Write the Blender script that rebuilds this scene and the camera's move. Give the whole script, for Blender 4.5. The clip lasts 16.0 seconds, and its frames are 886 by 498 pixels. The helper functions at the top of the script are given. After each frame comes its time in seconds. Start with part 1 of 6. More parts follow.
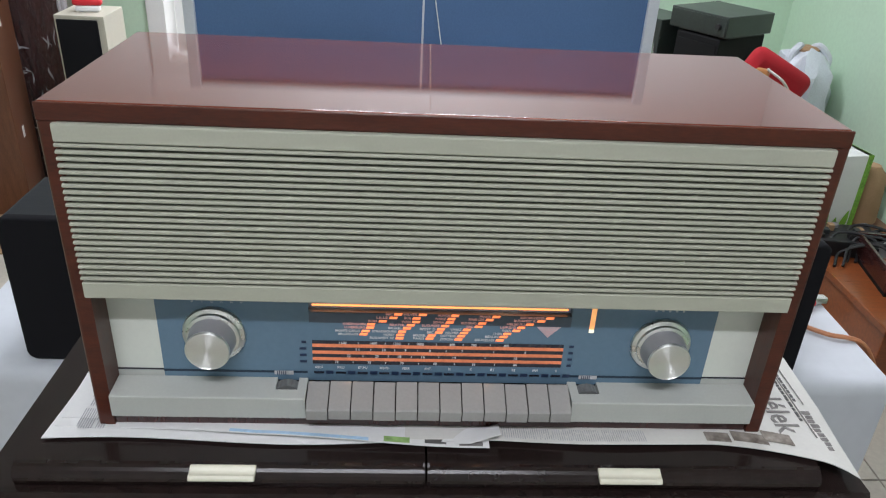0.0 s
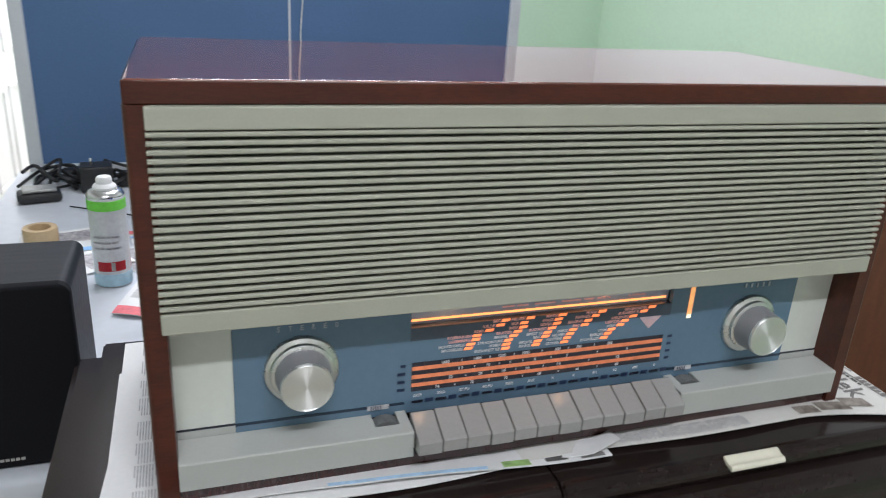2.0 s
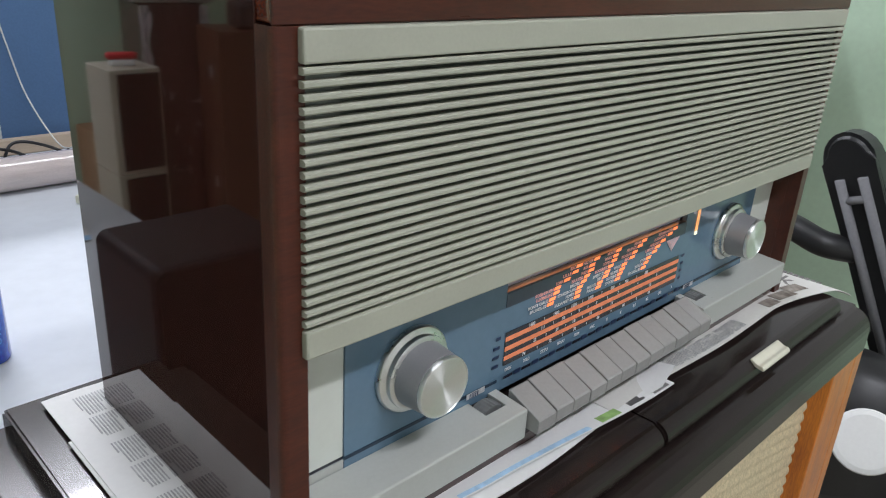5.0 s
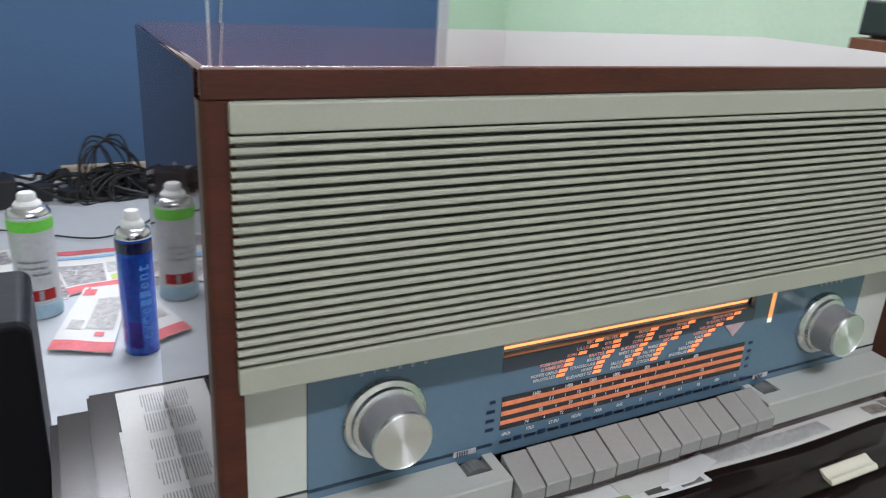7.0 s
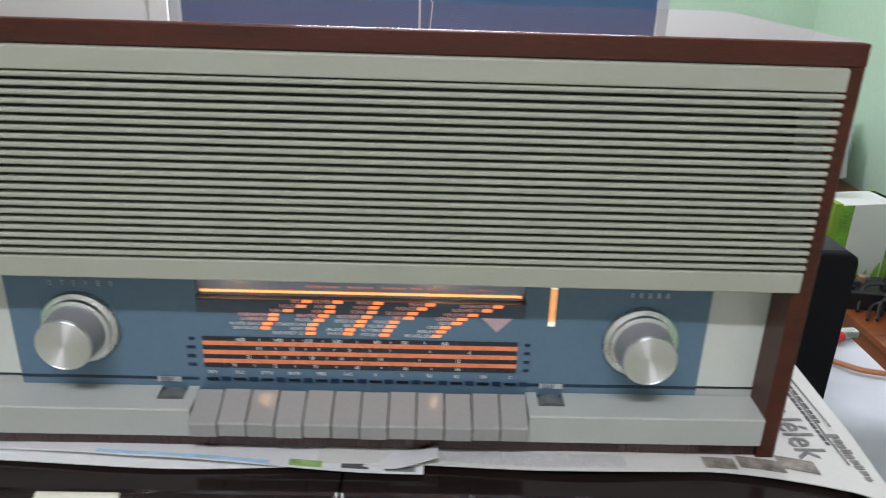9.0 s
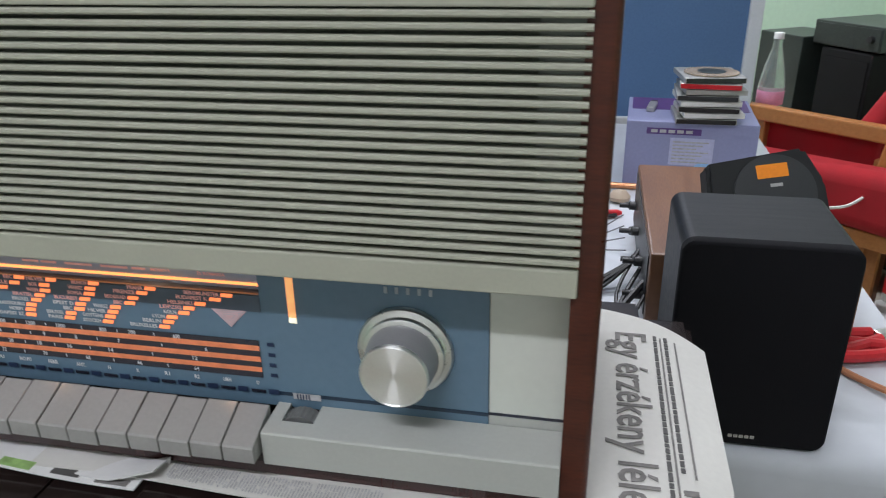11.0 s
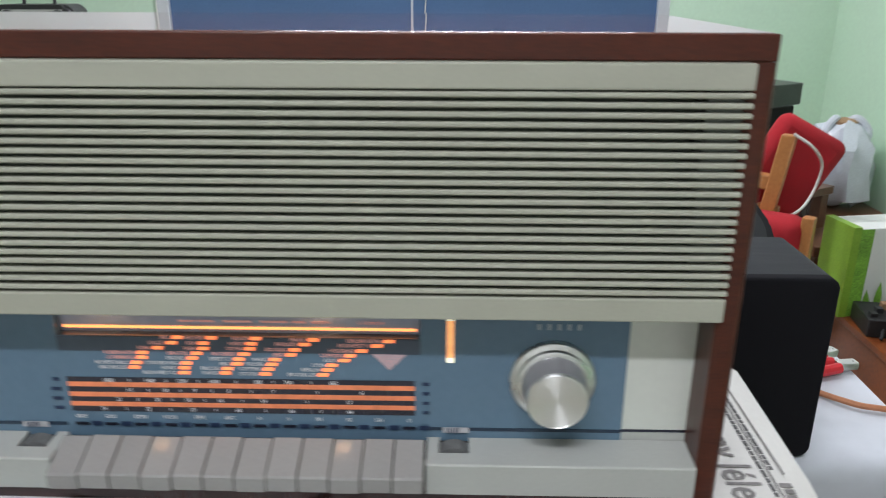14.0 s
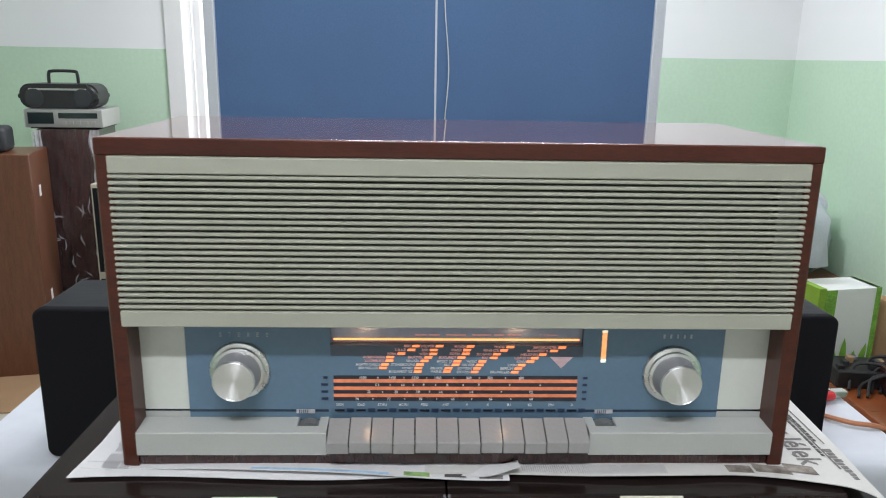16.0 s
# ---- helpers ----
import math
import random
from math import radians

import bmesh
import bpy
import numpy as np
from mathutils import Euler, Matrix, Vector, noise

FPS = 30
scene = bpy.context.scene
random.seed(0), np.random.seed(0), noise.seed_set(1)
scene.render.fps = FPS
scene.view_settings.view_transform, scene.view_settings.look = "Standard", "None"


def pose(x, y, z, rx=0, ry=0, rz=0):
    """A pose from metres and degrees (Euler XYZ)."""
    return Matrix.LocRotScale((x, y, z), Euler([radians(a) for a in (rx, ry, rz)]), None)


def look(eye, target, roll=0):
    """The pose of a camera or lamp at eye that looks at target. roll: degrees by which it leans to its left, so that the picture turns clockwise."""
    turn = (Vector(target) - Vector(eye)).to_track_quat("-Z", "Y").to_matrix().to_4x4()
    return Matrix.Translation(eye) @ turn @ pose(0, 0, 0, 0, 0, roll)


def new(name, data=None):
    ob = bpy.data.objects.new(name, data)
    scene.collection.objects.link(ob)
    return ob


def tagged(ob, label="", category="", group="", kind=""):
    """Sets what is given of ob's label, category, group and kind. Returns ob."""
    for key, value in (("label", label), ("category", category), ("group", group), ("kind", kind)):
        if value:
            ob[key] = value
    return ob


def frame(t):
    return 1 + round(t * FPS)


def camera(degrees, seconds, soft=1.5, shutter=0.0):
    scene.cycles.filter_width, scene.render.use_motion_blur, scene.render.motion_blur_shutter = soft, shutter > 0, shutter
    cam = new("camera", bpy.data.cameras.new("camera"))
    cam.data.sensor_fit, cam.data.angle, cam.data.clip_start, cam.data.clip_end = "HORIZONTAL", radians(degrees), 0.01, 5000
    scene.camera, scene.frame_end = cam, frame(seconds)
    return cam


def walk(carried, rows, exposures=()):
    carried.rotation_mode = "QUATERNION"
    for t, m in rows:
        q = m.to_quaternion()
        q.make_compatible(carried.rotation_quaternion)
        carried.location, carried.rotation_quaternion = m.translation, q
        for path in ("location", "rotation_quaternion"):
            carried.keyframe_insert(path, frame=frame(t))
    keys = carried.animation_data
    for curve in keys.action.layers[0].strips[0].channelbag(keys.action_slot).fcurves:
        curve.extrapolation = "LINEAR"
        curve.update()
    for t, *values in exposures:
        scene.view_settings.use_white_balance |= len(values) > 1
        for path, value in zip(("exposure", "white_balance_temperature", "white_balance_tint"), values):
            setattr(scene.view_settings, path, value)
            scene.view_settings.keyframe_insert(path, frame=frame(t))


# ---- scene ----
cam = camera(61.1, 16.0, soft=1.05, shutter=0.5)
PATH = [
    (0, (-0.04, -0.521, 1.416), (0.078, 1.241, 0.478), 3.3),
    (0.5, (-0.037, -0.519, 1.413), (0.092, 1.268, 0.523), 3.2),
    (1, (-0.063, -0.511, 1.387), (0.162, 1.306, 0.584), 3.4),
    (1.5, (-0.158, -0.491, 1.341), (0.261, 1.326, 0.618), 3.4),
    (2, (-0.267, -0.454, 1.316), (0.362, 1.307, 0.606), 3.5),
    (2.5, (-0.329, -0.417, 1.302), (0.467, 1.265, 0.569), 4.1),
    (3, (-0.349, -0.364, 1.267), (0.546, 1.29, 0.586), 3.6),
    (3.2, (-0.347, -0.337, 1.261), (0.568, 1.288, 0.54), 4.3),
    (5.3, (-0.476, -0.246, 1.264), (0.866, 1.036, 0.518), 3.4),
    (5.5, (-0.483, -0.252, 1.273), (0.856, 1.034, 0.529), 3.3),
    (6, (-0.486, -0.269, 1.297), (0.788, 1.088, 0.566), 3.3),
    (6.5, (-0.435, -0.296, 1.294), (0.671, 1.211, 0.584), 3.4),
    (7, (-0.358, -0.328, 1.29), (0.533, 1.322, 0.594), 3.7),
    (7.5, (-0.294, -0.371, 1.286), (0.346, 1.389, 0.586), 3.5),
    (8, (-0.22, -0.416, 1.29), (0.204, 1.407, 0.586), 2.7),
    (8.2, (-0.185, -0.425, 1.293), (0.168, 1.408, 0.576), 2.8),
    (8.5, (-0.103, -0.427, 1.295), (0.141, 1.412, 0.548), 3.1),
    (9, (0.043, -0.443, 1.291), (0.089, 1.41, 0.54), 1.9),
    (9.5, (0.116, -0.414, 1.278), (0.073, 1.44, 0.528), 1.4),
    (9.7, (0.143, -0.394, 1.272), (0.059, 1.459, 0.524), 0.7),
    (11.8, (0.357, -0.302, 1.239), (-0.177, 1.432, 0.397), -2.2),
    (12, (0.371, -0.298, 1.235), (-0.199, 1.425, 0.393), -2.7),
    (12.5, (0.389, -0.286, 1.231), (-0.201, 1.43, 0.39), -2.8),
    (13, (0.381, -0.288, 1.234), (-0.109, 1.474, 0.424), -1.8),
    (13.5, (0.294, -0.339, 1.257), (0.024, 1.496, 0.51), -0.5),
    (14, (0.137, -0.394, 1.27), (0.098, 1.489, 0.597), 0.2),
    (14.5, (0.047, -0.447, 1.285), (0.107, 1.458, 0.678), 0.3),
    (15, (0.023, -0.526, 1.305), (0.076, 1.394, 0.747), 0.6),
    (15.5, (-0.004, -0.589, 1.308), (0.049, 1.344, 0.796), 0.9),
    (16, (-0.039, -0.61, 1.312), (0.031, 1.327, 0.818), 1.0),
]
walk(cam, [(t, look(eye, target, roll)) for t, eye, target, roll in PATH],
     [(0, 0.0), (3, 0.0), (5.5, 0.02), (7.5, 0.0), (9.5, 0.0), (12, -0.16), (13, -0.16), (14, 0.05), (15, 0.10), (16, 0.14)])

# ---- light ----
world = bpy.data.worlds.new("room_air")
world.use_nodes = True
scene.world = world
world.node_tree.nodes["Background"].inputs[0].default_value = (0.75, 0.85, 1.0, 1)
world.node_tree.nodes["Background"].inputs[1].default_value = 0.05


def area_lamp(name, m, sx, sy, watts, colour):
    data = bpy.data.lights.new(name, "AREA")
    data.shape, data.size, data.size_y, data.energy, data.color = "RECTANGLE", sx, sy, watts, colour
    ob = new(name, data)
    ob.matrix_world = m
    return ob


LAMP = (-0.14, -1.12, 2.58)
area_lamp("tube_light", pose(*LAMP), 1.1, 0.09, 26, (0.875, 0.892, 0.985))
# middle and rear lamps are assumed, added to light the table and far wall
area_lamp("middle_tube_light", pose(0.20, 1.05, 2.60), 1.1, 0.09, 17, (0.875, 0.892, 0.985))
area_lamp("rear_tube_light", pose(0.05, 2.20, 2.60), 1.1, 0.09, 40, (0.875, 0.892, 0.985))
# added upward fill that brightens the ceiling mirrored in the radio top
for nm, m in (("front", pose(LAMP[0], LAMP[1], 2.615, 180)), ("rear", pose(0.05, 2.20, 2.615, 180))):
    area_lamp(nm + "_tube_upper_side", m, 1.0, 0.26, 7, (0.875, 0.892, 0.985))
area_lamp("hall_light", pose(-0.7, 4.3, 2.5), 0.6, 0.6, 76, (0.88, 0.90, 1.0))


# ---- materials ----
def mat(name, base, rough=0.5, metal=0.0, vary=0.12, scale=12.0, fine=180.0, bump=0.05, coat=0.0, spec=0.5, stretch=(1, 1, 1), other=None, emit=None, power=0.0, trans=0.0, island=0.0, bumpscale=None, detail=5.0):
    m = bpy.data.materials.new(name)
    m.use_nodes = True
    nt = m.node_tree
    b = nt.nodes["Principled BSDF"]
    L = nt.links.new
    co = nt.nodes.new("ShaderNodeTexCoord")
    mp = nt.nodes.new("ShaderNodeMapping")
    mp.inputs["Scale"].default_value = stretch
    L(co.outputs["Object"], mp.inputs[0])
    n1 = nt.nodes.new("ShaderNodeTexNoise")
    n1.inputs["Scale"].default_value, n1.inputs["Detail"].default_value = scale, detail
    L(mp.outputs[0], n1.inputs["Vector"])
    n2 = nt.nodes.new("ShaderNodeTexNoise")
    n2.inputs["Scale"].default_value, n2.inputs["Detail"].default_value = fine, 3
    L(mp.outputs[0], n2.inputs["Vector"])
    add = nt.nodes.new("ShaderNodeMath")
    add.operation = "ADD"
    L(n1.outputs[0], add.inputs[0])
    L(n2.outputs[0], add.inputs[1])
    rng = nt.nodes.new("ShaderNodeMapRange")
    rng.inputs[1].default_value, rng.inputs[2].default_value = 0.65, 1.35
    L(add.outputs[0], rng.inputs[0])
    mix = nt.nodes.new("ShaderNodeMix")
    mix.data_type = "RGBA"
    dark = other if other else tuple(c * (1 - vary) for c in base)
    lite = base if other else tuple(min(1, c * (1 + vary)) for c in base)
    mix.inputs[6].default_value, mix.inputs[7].default_value = (*dark, 1), (*lite, 1)
    L(rng.outputs[0], mix.inputs[0])
    out = mix.outputs[2]
    if island:
        oi = nt.nodes.new("ShaderNodeObjectInfo")
        hs = nt.nodes.new("ShaderNodeHueSaturation")
        r2 = nt.nodes.new("ShaderNodeMapRange")
        r2.inputs[3].default_value, r2.inputs[4].default_value = 1 - island, 1 + island
        L(oi.outputs["Random"], r2.inputs[0])
        L(r2.outputs[0], hs.inputs["Value"])
        L(out, hs.inputs["Color"])
        out = hs.outputs[0]
    L(out, b.inputs["Base Color"])
    rr = nt.nodes.new("ShaderNodeMapRange")
    rr.inputs[3].default_value, rr.inputs[4].default_value = max(0.02, rough * 0.82), min(1, rough * 1.2)
    L(n1.outputs[0], rr.inputs[0])
    L(rr.outputs[0], b.inputs["Roughness"])
    b.inputs["Metallic"].default_value = metal
    b.inputs["Specular IOR Level"].default_value = spec
    b.inputs["Coat Weight"].default_value = coat
    b.inputs["Coat Roughness"].default_value = 0.04
    b.inputs["Transmission Weight"].default_value = trans
    if emit:
        b.inputs["Emission Color"].default_value = (*emit, 1)
        b.inputs["Emission Strength"].default_value = power
    if bump:
        bp = nt.nodes.new("ShaderNodeBump")
        bp.inputs["Strength"].default_value = bump
        bp.inputs["Distance"].default_value = 0.002
        if bumpscale:
            n3 = nt.nodes.new("ShaderNodeTexNoise")
            n3.inputs["Scale"].default_value, n3.inputs["Detail"].default_value = bumpscale, 4
            L(mp.outputs[0], n3.inputs["Vector"])
            L(n3.outputs[0], bp.inputs["Height"])
        else:
            L(n2.outputs[0], bp.inputs["Height"])
        L(bp.outputs[0], b.inputs["Normal"])
    return m


def two_tone(name, low, high, level):
    """Wall paint: low colour up to the level, white above, with a slightly uneven painted line."""
    m = mat(name, low, 0.55, vary=0.05, scale=2.5, fine=60, bump=0.12, bumpscale=90)
    nt = m.node_tree
    b = nt.nodes["Principled BSDF"]
    old = b.inputs["Base Color"].links[0].from_socket
    geo = nt.nodes.new("ShaderNodeNewGeometry")
    sep = nt.nodes.new("ShaderNodeSeparateXYZ")
    nt.links.new(geo.outputs["Position"], sep.inputs[0])
    gt = nt.nodes.new("ShaderNodeMath")
    gt.operation = "GREATER_THAN"
    gt.inputs[1].default_value = level
    nt.links.new(sep.outputs[2], gt.inputs[0])
    mix = nt.nodes.new("ShaderNodeMix")
    mix.data_type = "RGBA"
    mix.inputs[7].default_value = (*high, 1)
    nt.links.new(gt.outputs[0], mix.inputs[0])
    nt.links.new(old, mix.inputs[6])
    nt.links.new(mix.outputs[2], b.inputs["Base Color"])
    return m


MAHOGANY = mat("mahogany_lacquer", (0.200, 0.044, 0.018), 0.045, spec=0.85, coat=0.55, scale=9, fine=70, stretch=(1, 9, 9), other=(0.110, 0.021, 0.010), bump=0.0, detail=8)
# same mahogany as the top; shade on the sides is put into this colour
SHADED_SIDE = mat("mahogany_lacquer_shaded", (0.046, 0.016, 0.012), 0.03, spec=0.5, coat=0.0, scale=9, fine=70, stretch=(9, 9, 1), other=(0.032, 0.012, 0.009), bump=0.0, detail=8)
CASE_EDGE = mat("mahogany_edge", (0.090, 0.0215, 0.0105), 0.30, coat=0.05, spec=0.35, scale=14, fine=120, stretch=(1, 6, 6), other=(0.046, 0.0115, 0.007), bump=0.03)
GRILLE = mat("grey_green_plastic", (0.402, 0.408, 0.330), 0.42, vary=0.05, scale=20, fine=500, bump=0.02)
BACKING = mat("dark_speaker_cloth", (0.150, 0.168, 0.132), 0.9, vary=0.3, scale=300, fine=900, bump=0.2)
END_FILL = mat("grey_end_strip", (0.23, 0.25, 0.22), 0.6, vary=0.08)
DIAL_BLUE = mat("blue_dial_glass", (0.120, 0.200, 0.275), 0.10, coat=0.0, vary=0.05, scale=9, bump=0.0)
# dial blue darkened for the shade under the grille overhang
DIAL_SHADE = mat("shaded_dial_blue", (0.082, 0.110, 0.148), 0.12, vary=0.08, bump=0.0)
# lightened so the deep recess renders dark blue instead of black
LIFTED_BACK = mat("lightened_scale_back", (0.36, 0.40, 0.50), 0.6, vary=0.1, bump=0.0)
GLOW_BULB = mat("lit_filament_bulb", (0.9, 0.6, 0.4), 0.4, bump=0.0, emit=(1.0, 0.58, 0.30), power=22.0)
DIAL_SEAM = mat("dark_blue_seam", (0.022, 0.040, 0.066), 0.25, vary=0.1, bump=0.0)
DIAL_DARK = mat("black_dial_print", (0.018, 0.020, 0.035), 0.25, coat=0.6, vary=0.1, bump=0.0)
DIAL_WHITE = mat("cream_dial_end", (0.65, 0.68, 0.61), 0.35, coat=0.3, vary=0.03, scale=20, bump=0.0)
PRINT_PALE = mat("pale_dial_print", (0.72, 0.73, 0.75), 0.5, bump=0.0)
PRINT_DIM = mat("faint_dial_print", (0.36, 0.41, 0.45), 0.5, bump=0.0)
PRINT_ROSE = mat("rose_dial_print", (0.70, 0.36, 0.33), 0.5, bump=0.0, emit=(1.0, 0.45, 0.38), power=0.16)
PRINT_PINK = mat("pale_pink_dial_print", (0.62, 0.42, 0.44), 0.5, bump=0.0)
PRINT_NAVY = mat("navy_dial_print", (0.012, 0.028, 0.075), 0.5, bump=0.0)
GLOW_LINE = mat("lit_orange_line", (0.9, 0.3, 0.08), 0.5, bump=0.0, emit=(1.0, 0.33, 0.10), power=1.9)
GLOW_BLOCK = mat("lit_orange_mark", (0.9, 0.25, 0.10), 0.5, bump=0.0, emit=(1.0, 0.235, 0.075), power=1.15, island=0.15)
GLOW_BAND = mat("dim_lit_orange_band", (0.62, 0.20, 0.10), 0.5, vary=0.3, scale=25, bump=0.0, emit=(1.0, 0.27, 0.09), power=0.20)
GLOW_EYE = mat("lit_tuning_eye", (0.9, 0.45, 0.2), 0.4, vary=0.3, scale=60, bump=0.0, emit=(1.0, 0.42, 0.14), power=0.75)
GLOW_TIP = mat("white_eye_tip", (0.9, 0.9, 0.75), 0.4, bump=0.0, emit=(1.0, 0.9, 0.65), power=0.8)
KEY_GREY = mat("grey_key_plastic", (0.330, 0.325, 0.312), 0.15, vary=0.05, scale=30, fine=400, bump=0.02, island=0.03)
SHELF_GREY = mat("grey_shelf_plastic", (0.455, 0.470, 0.435), 0.36, vary=0.04, scale=30, fine=400, bump=0.02)
WHEEL = mat("dark_grey_wheel", (0.15, 0.155, 0.15), 0.5, vary=0.2, scale=200)
KNOB_METAL = mat("brushed_aluminium", (0.74, 0.75, 0.72), 0.28, metal=1.0, vary=0.05, scale=60, fine=800, bump=0.03)
CAP_METAL = mat("spun_aluminium", (0.90, 0.91, 0.89), 0.38, metal=1.0, vary=0.03, scale=60, fine=800, bump=0.0)
CAP_METAL.node_tree.nodes["Principled BSDF"].inputs["Anisotropic"].default_value = 0.9
CAP_METAL.node_tree.nodes["Principled BSDF"].inputs["Anisotropic Rotation"].default_value = 0.25
spin = CAP_METAL.node_tree.nodes.new("ShaderNodeTangent")
spin.direction_type, spin.axis = "RADIAL", "Y"
CAP_METAL.node_tree.links.new(spin.outputs[0], CAP_METAL.node_tree.nodes["Principled BSDF"].inputs["Tangent"])
KNOB_BARREL = mat("grey_satin_metal", (0.33, 0.33, 0.335), 0.33, metal=0.25, vary=0.05, scale=60, fine=900, bump=0.03)
BLACK_LID = mat("black_brown_lacquer", (0.016, 0.010, 0.009), 0.20, spec=0.30, coat=0.10, vary=0.3, scale=7, fine=60, bump=0.015)
BLACK_BODY = mat("worn_black_brown_wood", (0.020, 0.013, 0.012), 0.35, spec=0.35, coat=0.1, vary=0.35, scale=20, fine=160, bump=0.04)
ORANGE_WOOD = mat("orange_varnished_wood", (0.72, 0.23, 0.022), 0.32, coat=0.15, scale=12, fine=90, stretch=(8, 8, 1), other=(0.36, 0.10, 0.02), bump=0.02)
CREAM = mat("cream_plastic", (0.70, 0.68, 0.55), 0.35, vary=0.05, bump=0.02)
WEAVE = mat("woven_cream_cloth", (0.62, 0.52, 0.33), 0.85, vary=0.28, scale=260, fine=700, bump=0.5)
PAPER = mat("newsprint", (0.66, 0.65, 0.61), 0.85, vary=0.04, scale=14, fine=260, bump=0.15, bumpscale=30)
PAPER_WHITE = mat("white_newsprint", (0.76, 0.76, 0.75), 0.8, vary=0.03, scale=14, fine=260, bump=0.15, bumpscale=30)
INK = mat("printing_ink", (0.10, 0.097, 0.094), 0.8, vary=0.2, bump=0.0)
INK_GREY = mat("grey_printing_ink", (0.20, 0.19, 0.18), 0.85, vary=0.3, scale=200, bump=0.0)
INK_BROWN = mat("brown_printed_photo", (0.10, 0.075, 0.06), 0.8, vary=0.8, scale=60, fine=140, other=(0.42, 0.38, 0.33), bump=0.0)
INK_GREEN = mat("green_printed_ink", (0.26, 0.42, 0.14), 0.8, vary=0.3, scale=90, bump=0.0)
INK_BLUE = mat("pale_blue_printed_ink", (0.40, 0.60, 0.78), 0.8, vary=0.25, scale=60, bump=0.0)
CLOTH = mat("white_waxed_tablecloth", (0.60, 0.63, 0.67), 0.34, vary=0.05, scale=4, fine=40, bump=0.35, bumpscale=7)
SPK_BLACK = mat("black_ash_vinyl", (0.009, 0.011, 0.014), 0.5, spec=0.26, vary=0.35, scale=14, fine=150, stretch=(1, 9, 9), bump=0.05)
SPK_CLOTH = mat("black_speaker_fabric", (0.008, 0.008, 0.010), 0.95, vary=0.2, scale=300, fine=900, bump=0.1, spec=0.2)
SILVER_PRINT = mat("silver_print", (0.6, 0.6, 0.6), 0.3, metal=0.8, bump=0.0)
BOARD_BLUE = mat("blue_partition_fabric", (0.076, 0.155, 0.300), 0.6, vary=0.10, scale=3, fine=220, bump=0.06)
BOARD_FRAME = mat("pale_grey_aluminium", (0.62, 0.65, 0.68), 0.4, metal=0.1, vary=0.05)
WALL = two_tone("green_and_white_paint", (0.56, 0.74, 0.56), (0.86, 0.87, 0.86), 1.330)
WHITE_PAINT = mat("white_gloss_paint", (0.80, 0.80, 0.78), 0.35, vary=0.03, scale=5, bump=0.03)
CEIL = mat("ceiling_paint", (0.82, 0.82, 0.80), 0.8, vary=0.03, scale=3)
FLOOR = mat("beige_floor_tile", (0.46, 0.42, 0.36), 0.35, vary=0.12, scale=6, fine=60, bump=0.03, island=0.05)
GROUT = mat("floor_grout", (0.30, 0.28, 0.25), 0.9, vary=0.1)
BROWN_WOOD = mat("brown_veneer", (0.165, 0.066, 0.032), 0.35, scale=9, fine=80, stretch=(8, 8, 1), other=(0.10, 0.036, 0.018), bump=0.03)
DARK_WOOD = mat("dark_red_veneer", (0.060, 0.018, 0.016), 0.25, coat=0.6, scale=9, fine=80, stretch=(8, 8, 1), other=(0.03, 0.010, 0.010), bump=0.02)
LIGHT_WOOD = mat("honey_beech", (0.50, 0.22, 0.07), 0.35, coat=0.3, scale=10, fine=80, stretch=(8, 1, 8), other=(0.38, 0.15, 0.045), bump=0.02)
BEIGE = mat("beige_softwood", (0.50, 0.40, 0.30), 0.6, vary=0.1, scale=10, stretch=(1, 8, 8))
CARD = mat("brown_cardboard", (0.36, 0.22, 0.12), 0.85, vary=0.1, scale=12, bump=0.08)
MATT_BLACK = mat("matt_black_plastic", (0.008, 0.008, 0.008), 0.7, vary=0.2, bump=0.03, spec=0.2)
BLACK = mat("black_plastic", (0.018, 0.018, 0.019), 0.4, vary=0.2, bump=0.03)
RUBBER = mat("black_cable_rubber", (0.014, 0.014, 0.015), 0.5, vary=0.2, bump=0.0)
GREY_PLASTIC = mat("charcoal_plastic", (0.030, 0.033, 0.036), 0.45, vary=0.12, fine=500, bump=0.05)
DARK_GREEN = mat("dusty_dark_glass", (0.028, 0.036, 0.031), 0.35, vary=0.4, scale=9, bump=0.02)
RED_CLOTH = mat("red_cushion_fabric", (0.36, 0.009, 0.016), 0.85, vary=0.2, scale=14, fine=400, bump=0.25)
PINK_RED = mat("pink_red_print", (0.74, 0.17, 0.19), 0.5, vary=0.15, scale=40, bump=0.0)
RED_WOOD = mat("dark_orange_red_wood", (0.30, 0.082, 0.022), 0.3, coat=0.4, scale=10, fine=80, stretch=(1, 8, 8), other=(0.17, 0.045, 0.015), bump=0.03)
RED = mat("red_plastic", (0.62, 0.02, 0.03), 0.35, bump=0.0)
YELLOW = mat("yellow_plastic", (0.75, 0.55, 0.03), 0.4, bump=0.0)
GREEN = mat("bright_green_plastic", (0.16, 0.62, 0.06), 0.4, bump=0.0)
LEAF = mat("printed_leaf_green", (0.20, 0.42, 0.05), 0.5, vary=0.5, scale=20, bump=0.0)
WHITE = mat("white_plastic", (0.80, 0.80, 0.78), 0.4, vary=0.03, bump=0.0)
BLUE_CAN = mat("blue_can_print", (0.018, 0.035, 0.42), 0.2, metal=0.35, vary=0.5, scale=22, coat=0.6, other=(0.02, 0.16, 0.62), bump=0.0)
NAVY_CAN = mat("navy_can_band", (0.006, 0.008, 0.05), 0.25, coat=0.5, bump=0.0)
GREY_PRINT = mat("pale_grey_print", (0.52, 0.51, 0.50), 0.5, vary=0.35, scale=90, fine=400, bump=0.0)
